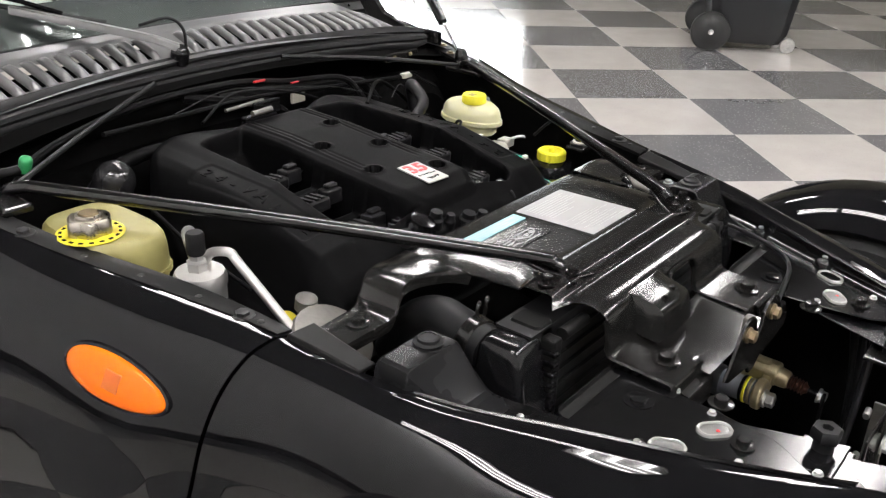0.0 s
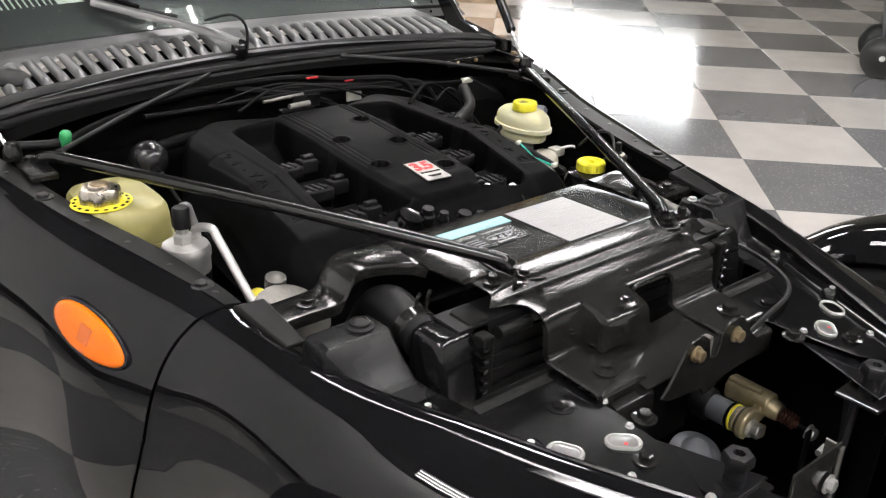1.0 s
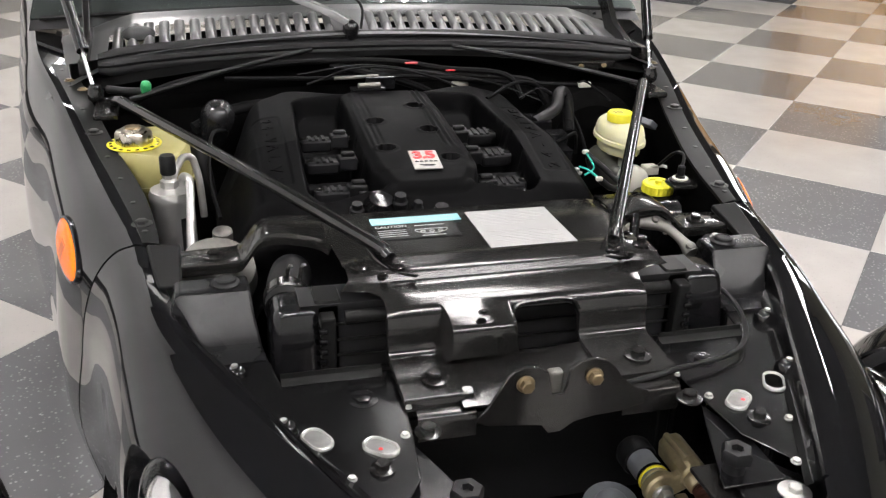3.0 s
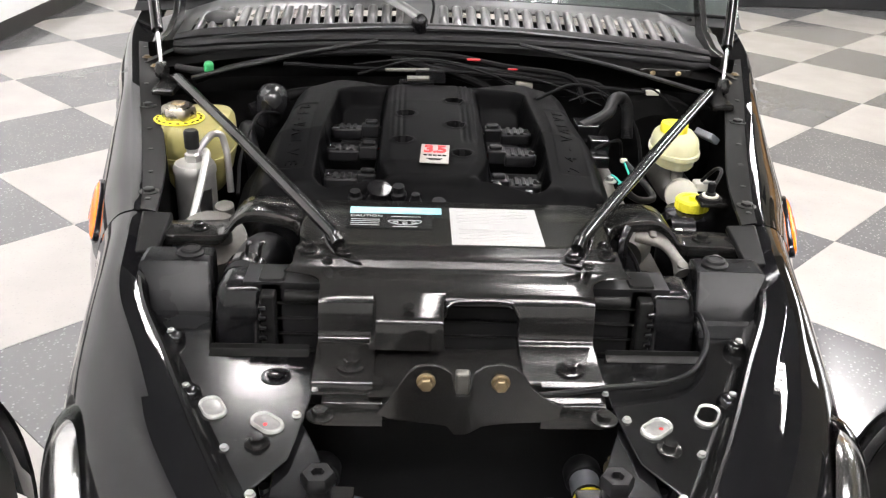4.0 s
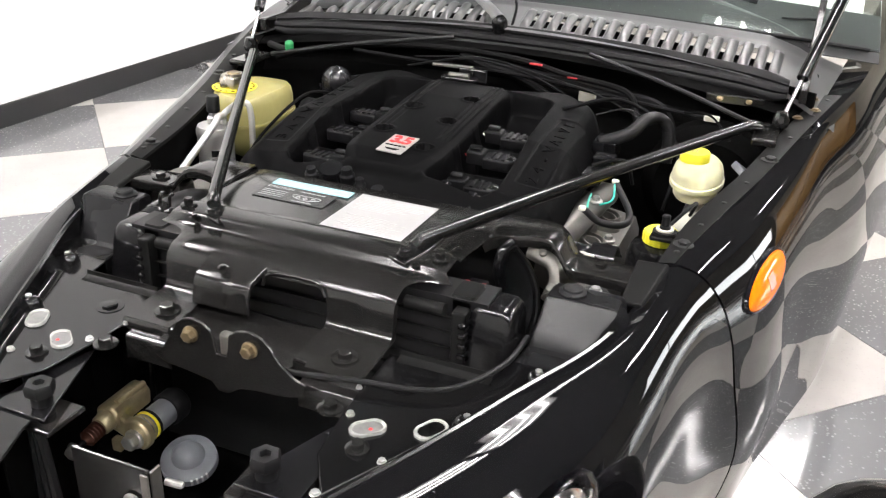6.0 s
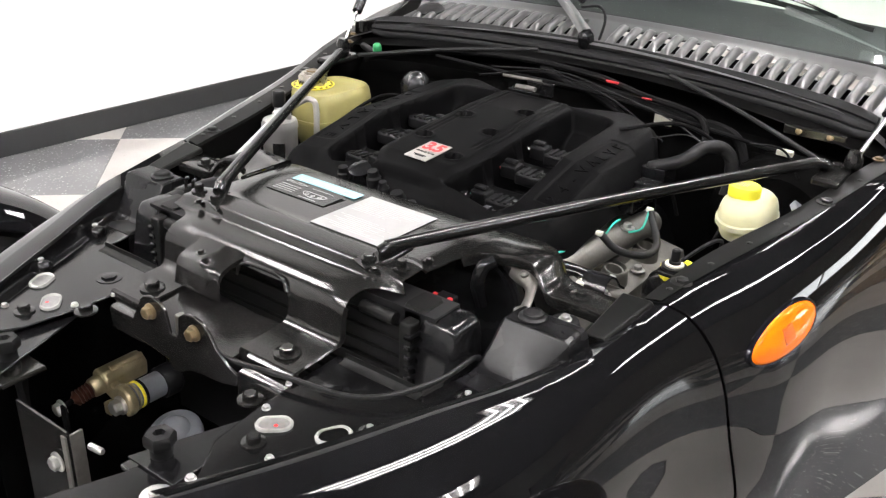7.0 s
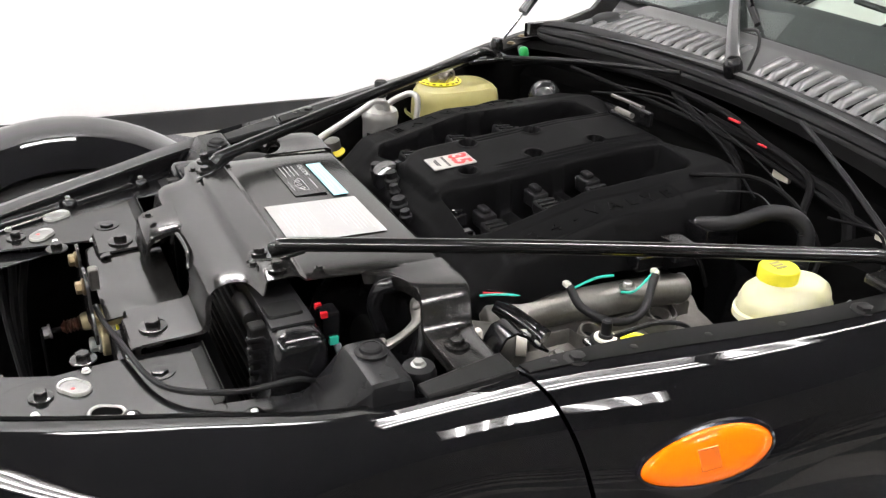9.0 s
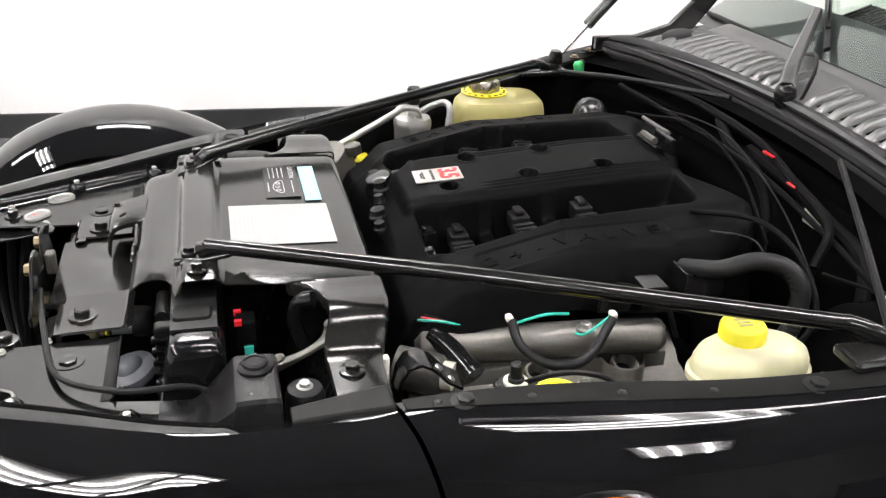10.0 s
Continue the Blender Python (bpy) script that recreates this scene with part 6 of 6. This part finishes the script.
# strut braces from the radiator panel to the bulkhead corners
for s in (-1, 1):
    a = Vector((s * 0.150, -0.034, 0.826))
    b = Vector((s * 0.470, 0.552, 0.853))
    way = (b - a).normalized()
    bm = bmesh.new()
    pipe(bm, [a - way * 0.012 - Vector((0, 0, 0.004)), a, a + way * 0.03 + Vector((0, 0, 0.003)), a.lerp(b, 0.5) + Vector((0, 0, 0.004)), b - way * 0.03, b, b + Vector((s * 0.012, 0.022, -0.005)), b + Vector((s * 0.018, 0.036, -0.014))], 0.0088, 14, 10)
    brace = part("strut_brace", bm, TUBE, car, "slim glossy black tubular brace")
    bm = bmesh.new()
    tip = a - way * 0.040
    sheet(bm, [[tip + d for d in (Vector((-0.016, 0.006, -0.011)), Vector((0.016, -0.006, -0.011)))], [a - way * 0.004 + Vector((-0.013, 0.004, -0.008)), a - way * 0.004 + Vector((0.013, -0.004, -0.008))], [a + way * 0.028 + Vector((-0.007, 0.003, 0.0)), a + way * 0.028 + Vector((0.007, -0.003, 0.0))]])
    part("flattened_end", bm, TUBE, brace, solid=0.006, bevel=0.002)
    bolt("brace_bolt", tip + way * 0.014 + Vector((0, 0, -0.009)), brace, SATIN, 0.0068, 0.007, washer=1.4)
    bolt("small_bolt", tip + way * 0.004 + Vector((s * 0.024, -0.004, -0.013)), brace, SATIN, 0.0038, 0.004)
    bm = bmesh.new()
    box(bm, s * 0.497 - 0.02, s * 0.497 + 0.02, 0.535, 0.625, 0.826, 0.838)
    part("corner_bracket", bm, SATIN, car, "black bulkhead corner bracket", 0, bevel=0.004)
    bolt("corner_bolt", (s * 0.496, 0.60, 0.838), car, SATIN, 0.008, 0.008, (0, 0, 1), 1.4, "black bolt")
    for y, x in ((0.66, 0.54), (0.70, 0.565), (0.745, 0.56)):
        bolt("hinge_bolt", (s * x, y, 0.846 + 0.15 * (y - 0.66)), car, GOLD, 0.006, 0.004, (0, 0, 1), 1.5, "rusty hinge bolt")

# radiator hoses, connectors and bracket beside the panel
bm = bmesh.new()
pipe(bm, [(-0.245, 0.13, 0.68), (-0.246, 0.095, 0.735), (-0.252, 0.055, 0.760), (-0.260, 0.015, 0.762), (-0.266, -0.03, 0.757)], 0.026, 20)
hose = part("radiator_hose", bm, RUBBER, car, "thick black radiator hose")
bm = bmesh.new()
lathe(bm, [(0.026, -0.009), (0.0282, -0.007), (0.0282, 0.007), (0.026, 0.009)], (-0.263, -0.008, 0.760), (-0.12, -1, -0.1), 28)
clampband = part("hose_clamp", bm, SATIN, hose, "spring hose clamp")
for dx2 in (-0.008, 0.008):
    bm = bmesh.new()
    pipe(bm, [(-0.255 + dx2, -0.008, 0.784), (-0.252 + dx2, -0.008, 0.801), (-0.247 + dx2, -0.006, 0.803)], 0.0025, 6)
    part("clamp_ear", bm, SATIN, clampband)
bm = bmesh.new()
lathe(bm, [(0.104, -0.012), (0.104, 0.006), (0.101, 0.010), (0.097, 0.009), (0.095, 0.004), (0.092, 0.004), (0.090, 0.009), (0.086, 0.008), (0.082, 0.001), (0.060, 0.005), (0.035, 0.009), (0.008, 0.010)], (0.172, 0.064, 0.700), (0.30, -0.86, 0.42), 56)
shroud = part("fan_shroud", bm, TRAY_DULL, car, "black dished fan shroud with a raised rim")
bm = bmesh.new()
lathe(bm, [(0.098, 0.0095), (0.0935, 0.0125), (0.088, 0.0095)], (0.172, 0.064, 0.700), (0.30, -0.86, 0.42), 56)
part("shroud_rim", bm, PAD, shroud, "grey worn rim of the shroud")
bm = bmesh.new()
pipe(bm, [(0.250, 0.094, 0.780), (0.266, 0.090, 0.780), (0.286, 0.078, 0.775), (0.298, 0.050, 0.766), (0.301, 0.022, 0.758)], lambda u: 0.010 + 0.003 * math.sin(7 * u), 12, flat=0.6)
arm = part("cast_arm", bm, ALLOY, car, "dull cast aluminium bracket arm")
bm = bmesh.new()
pipe(bm, [(0.226, 0.060, 0.735), (0.224, 0.052, 0.765), (0.226, 0.058, 0.788), (0.234, 0.072, 0.796)], 0.0095, 12, flat=0.7)
part("sensor_hook", bm, TRAY, arm, "black hooked sensor")
for p, r in (((0.272, 0.086, 0.782), 0.006), ((0.301, 0.030, 0.763), 0.007)):
    bm = bmesh.new()
    lathe(bm, [(r, -0.004), (r, 0.006), (r * 0.6, 0.008)], p, (0, -0.4, 1), 14)
    part("boss", bm, ALLOY, arm)
# bent strap with two holes beside the filler strip, and a cream tab
bm = bmesh.new()
sheet(bm, [[(x, y, z) for y, z in ((0.142, 0.735), (0.146, 0.758), (0.154, 0.772), (0.168, 0.776), (0.182, 0.768), (0.196, 0.752), (0.212, 0.742))] for x in (0.318, 0.338, 0.352)])
strap = part("saddle_strap", bm, TRAY, car, "black bent steel strap", solid=0.003, smooth=60)
for y, z in ((0.186, 0.7655), (0.200, 0.750)):
    bm = bmesh.new()
    lathe(bm, [(0.0045, 0.0), (0.004, 0.0022), (0.001, 0.0022)], (0.344, y, z), (0, 0.66, 0.75), 12)
    part("strap_rivet", bm, ZINC, strap)
bm = bmesh.new()
box(bm, 0.318, 0.328, 0.133, 0.139, 0.735, 0.772)
part("cream_tab", bm, WHITE_PLASTIC, car, "cream plastic cable tab", 0, bevel=0.002)
bm = bmesh.new()
box(bm, 0.200, 0.226, -0.012, 0.010, 0.735, 0.77)
conn = part("sensor_connector", bm, TRAY, car, "black connector with red tabs", 0, bevel=0.003)
for x in (0.202, 0.224):
    bm = bmesh.new()
    box(bm, x - 0.0025, x + 0.0025, -0.013, -0.005, 0.766, 0.772)
    part("red_tab", bm, RED_GLOW, conn, "", 0)
bm = bmesh.new()
box(bm, 0.222, 0.229, -0.004, 0.006, 0.730, 0.740)
part("green_seal", bm, TEAL, conn, "", 0)
bm = bmesh.new()
pipe(bm, [(0.228, 0.004, 0.73), (0.245, 0.01, 0.69), (0.26, 0.0, 0.62)], 0.0045, 8)
part("sensor_lead", bm, HORN_GREY, conn, "grey lead")
bm = bmesh.new()
lathe(bm, [(0.020, 0.72), (0.020, 0.755), (0.017, 0.764), (0.010, 0.766), (0.003, 0.766)], (0.352, 0.050, 0), (0, 0, 1), 20)
iso = part("rubber_isolator", bm, RUBBER, car, "black rubber isolator")
bolt("isolator_bolt", (0.352, 0.050, 0.765), iso, ZINC, 0.006, 0.006, washer=1.4)

# lamp motors and their castings down in the nose
for s in (-1, 1):
    can = Vector((s * 0.160, -0.212, 0.565))
    bm = bmesh.new()
    lathe(bm, [(0.012, 0.0), (0.0185, 0.002), (0.0185, 0.060), (0.0165, 0.064), (0.008, 0.065)], can, (0, 1, -0.03), 28)
    motor = part("lamp_motor", bm, HORN_GREY, car, "grey motor can on a tarnished brass casting")
    bm = bmesh.new()
    lathe(bm, [(0.022, 0.050), (0.0235, 0.053), (0.0235, 0.072), (0.020, 0.078), (0.008, 0.08)], can, (0, 1, -0.03), 28)
    part("rear_cap", bm, RUBBER, motor, "black rubber end cap")
    for y, mat, lab in ((0.004, BRASS, "brass ring"), (0.011, YELLOW_LABEL, "yellow band"), (0.016, LOOM, "black ring")):
        bm = bmesh.new()
        lathe(bm, [(0.0187, y), (0.0200, y + 0.001), (0.0200, y + 0.0035), (0.0187, y + 0.0045)], can, (0, 1, -0.03), 28)
        part("band", bm, mat, motor, lab)
    # flange that joins the can to its casting
    bm = bmesh.new()
    lobe = [(0.023 * math.cos(radians(-65 + 12 * k)), 0.023 * math.sin(radians(-65 + 12 * k))) for k in range(17)]
    lobe += [(-0.038 + 0.015 * math.cos(radians(100 + 14 * k)), 0.016 + 0.015 * math.sin(radians(100 + 14 * k))) for k in range(12)]
    turn = [(-s * x, z) for x, z in lobe]
    prism(bm, turn, -0.012, 0.001, Matrix(((1, 0, 0, can.x), (0, 0, 1, can.y), (0, 1, 0, can.z), (0, 0, 0, 1))))
    bmesh.ops.recalc_face_normals(bm, faces=bm.faces)
    part("flange", bm, BRASS, motor, "tarnished flange plate", bevel=0.003)
    bm = bmesh.new()
    prism(bm, [(s * x, z) for x, z in ((0.022, 0.006), (0.050, 0.004), (0.054, 0.010), (0.053, 0.030), (0.045, 0.037), (0.028, 0.037), (0.020, 0.028))], -0.018, 0.050, Matrix(((1, 0, 0, can.x), (0, 0, 1, can.y), (0, 1, 0, can.z), (0, 0, 0, 1))))
    bmesh.ops.recalc_face_normals(bm, faces=bm.faces)
    part("casting", bm, BRASS, motor, "rough cast brass housing", bevel=0.005)
    bm = bmesh.new()
    pipe(bm, [can + Vector((s * 0.030, -0.004, 0.037)), can + Vector((s * 0.028, 0.046, 0.037))], 0.0045, 10, 1)
    part("casting_rib", bm, BRASS, motor, "raised rib")
    bm = bmesh.new()
    lathe(bm, [(0.014, 0.0), (0.0145, 0.004), (0.0135, 0.016), (0.011, 0.019)], can + Vector((s * 0.036, -0.014, 0.018)), (0, -1, -0.08), 20)
    part("casting_snout", bm, BRASS, motor)
    tip = can + Vector((s * 0.036, -0.033, 0.016))
    bm = bmesh.new()
    prof = []
    for k in range(5):
        prof += [(0.0085, 0.005 * k), (0.0115, 0.005 * k + 0.0018), (0.0085, 0.005 * k + 0.0036)]
    lathe(bm, prof + [(0.005, 0.028)], tip, (0, -1, -0.12), 20)
    part("coil_spring", bm, BROWN, motor, "rust-brown spring")
    bm = bmesh.new()
    lathe(bm, [(0.004, 0.0), (0.004, 0.046)], tip, (0, -1, -0.12), 10)
    part("shaft", bm, LOOM, motor)
    bolt("spring_bolt", tip + Vector((0, -0.042, -0.005)), motor, ZINC, 0.009, 0.012, (0, -1, -0.12), 1.25)
    bolt("flange_bolt", can + Vector((0, -0.012, -0.004)), motor, ZINC, 0.011, 0.016, (0, -1, 0.05), 1.25)
    bm = bmesh.new()
    box(bm, -0.007, 0.007, -0.006, 0.006, -0.034, -0.016, Matrix.Translation(can + Vector((s * 0.028, -0.012, 0.004))))
    part("casting_foot", bm, BRASS, motor, "", 0, bevel=0.002)
    # grey bowl below the can
    bowl = Vector((s * 0.122, -0.172, 0.508))
    bm = bmesh.new()
    lathe(bm, [(0.004, 0.016), (0.012, 0.0145), (0.018, 0.011), (0.022, 0.004), (0.0225, 0.002), (0.032, 0.0), (0.037, -0.004), (0.038, -0.014), (0.034, -0.02)], bowl, (-s * 0.15, -0.30, 1), 36)
    bowl_ob = part("lamp_bowl", bm, HORN_GREY, motor, "round grey bowl with raised marks", smooth=30)
    turn = Matrix.Translation(bowl) @ Vector((0, 0, 1)).rotation_difference(Vector((-s * 0.15, -0.30, 1))).to_matrix().to_4x4()
    bm = bmesh.new()
    for k in range(4):
        box(bm, 0.0355, 0.0385, -0.0014, 0.0014, -0.012, -0.003, turn @ Matrix.Rotation(radians((-50 if s < 0 else -130) + 11 * k), 4, "Z"))
    part("raised_mark", bm, PALE_INK, bowl_ob, "", 0)
    bm = bmesh.new()
    box(bm, -0.006, 0.006, -0.002, 0.002, -0.085, 0.02, Matrix.Translation((s * 0.170, -0.300, 0.575)))
    part("strap", bm, LOOM, motor, "black hanging strap", 0, bevel=0.001)
    # triangular plate under the rubber stop and a small gusset clip at the tray edge
    bm = bmesh.new()
    prism(bm, [(s * x, y) for x, y in ((0.115, -0.395), (0.185, -0.395), (0.185, -0.330), (0.165, -0.262), (0.150, -0.300))][::(-1 if s < 0 else 1)], 0.7145, 0.7175)
    bmesh.ops.recalc_face_normals(bm, faces=bm.faces)
    part("gusset", bm, TRAY, car, "black triangular gusset", bevel=0.001)
    for k in range(3):
        bm = bmesh.new()
        pipe(bm, [(s * (0.235 - 0.02 * k), -0.30 - 0.02 * k, 0.70), (s * (0.225 - 0.02 * k), -0.32 - 0.01 * k, 0.6), (s * (0.215 - 0.015 * k), -0.33, 0.46)], 0.006, 8)
        part("nose_wire", bm, RUBBER, car, "black wire in the nose well")
    bm = bmesh.new()
    box(bm, -0.003, 0.003, -0.05, 0.05, -0.06, 0.06, pose(s * 0.255, -0.40, 0.66, 0, s * 8, s * 20))
    part("lamp_bracket", bm, ALLOY, car, "bare metal headlamp bracket", 0, bevel=0.002)
    for k in range(2):
        bolt("bracket_bolt", (s * 0.248, -0.385 - 0.03 * k, 0.68 - 0.03 * k), car, ZINC, 0.007, 0.008, (-s, 0, 0.1))

# upright bracket in the middle of the nose
bm = bmesh.new()
box(bm, -0.075, 0.022, -0.404, -0.400, 0.52, 0.705)
centre = part("nose_support", bm, SATIN, car, "black upright nose support plate", 0, bevel=0.002)
bm = bmesh.new()
box(bm, 0.019, 0.0225, -0.400, -0.385, 0.53, 0.70)
box(bm, 0.013, 0.0225, -0.4065, -0.404, 0.53, 0.70)
part("angle_strip", bm, ALLOY, centre, "bare metal angle strip", 0, bevel=0.001)
for x, z in ((0.001, 0.66), (-0.006, 0.60)):
    bolt("support_bolt", (x, -0.4065, z), centre, ZINC, 0.0085, 0.009, (0, -1, 0), 1.4)
for z in (0.675, 0.61):
    bm = bmesh.new()
    lathe(bm, [(0.004, 0.0), (0.004, 0.018), (0.003, 0.02)], (0.022, -0.380, z), (1, 0.1, 0), 8)
    part("stud", bm, ZINC, centre)


# ---------------------------------------------------------------- floor tiles
def floor_tiles():
    floor = bpy.data.objects["floor"]
    h = TILE / 2 - 0.0008
    meshes = []
    for mat in (TILE_LIGHT, TILE_DARK):
        bm = bmesh.new()
        box(bm, -h, h, -h, h, -0.005, 0.0)
        bmesh.ops.bevel(bm, geom=[e for e in bm.edges if all(v.co.z > -0.001 for v in e.verts)], offset=0.0007, segments=1, affect="EDGES")
        me = bpy.data.meshes.new("tile")
        bm.to_mesh(me)
        bm.free()
        me.materials.append(mat)
        meshes.append(me)
    cells = []
    for i in range(-30, 31):
        for j in range(-30, 31):
            c = NODE + AX * TILE * (i + 0.5) + AY * TILE * (j + 0.5)
            if -3.3 < c.x < 8.9 and -5.9 < c.y < 8.3:
                near = math.hypot(c.x - 1.2, c.y - 1.8)
                cells.append((near, i, j, c))
    cells.sort(key=lambda q: q[0])
    rest = (bmesh.new(), bmesh.new())
    for n, (near, i, j, c) in enumerate(cells):
        dark = (i + j + 1) % 2
        m = Matrix.Translation((c.x, c.y, 0)) @ Matrix.Rotation(TURN, 4, "Z")
        if n < 300:
            ob = new("tile", meshes[dark])
            ob.matrix_basis = m
            ob.parent = floor
        else:
            box(rest[dark], -h, h, -h, h, -0.005, 0.0, m)
    for k in (0, 1):
        ob = part("far_tiles", rest[k], (TILE_LIGHT, TILE_DARK)[k], floor, "", 0)
        ob["kind"] = "stuff"


floor_tiles()
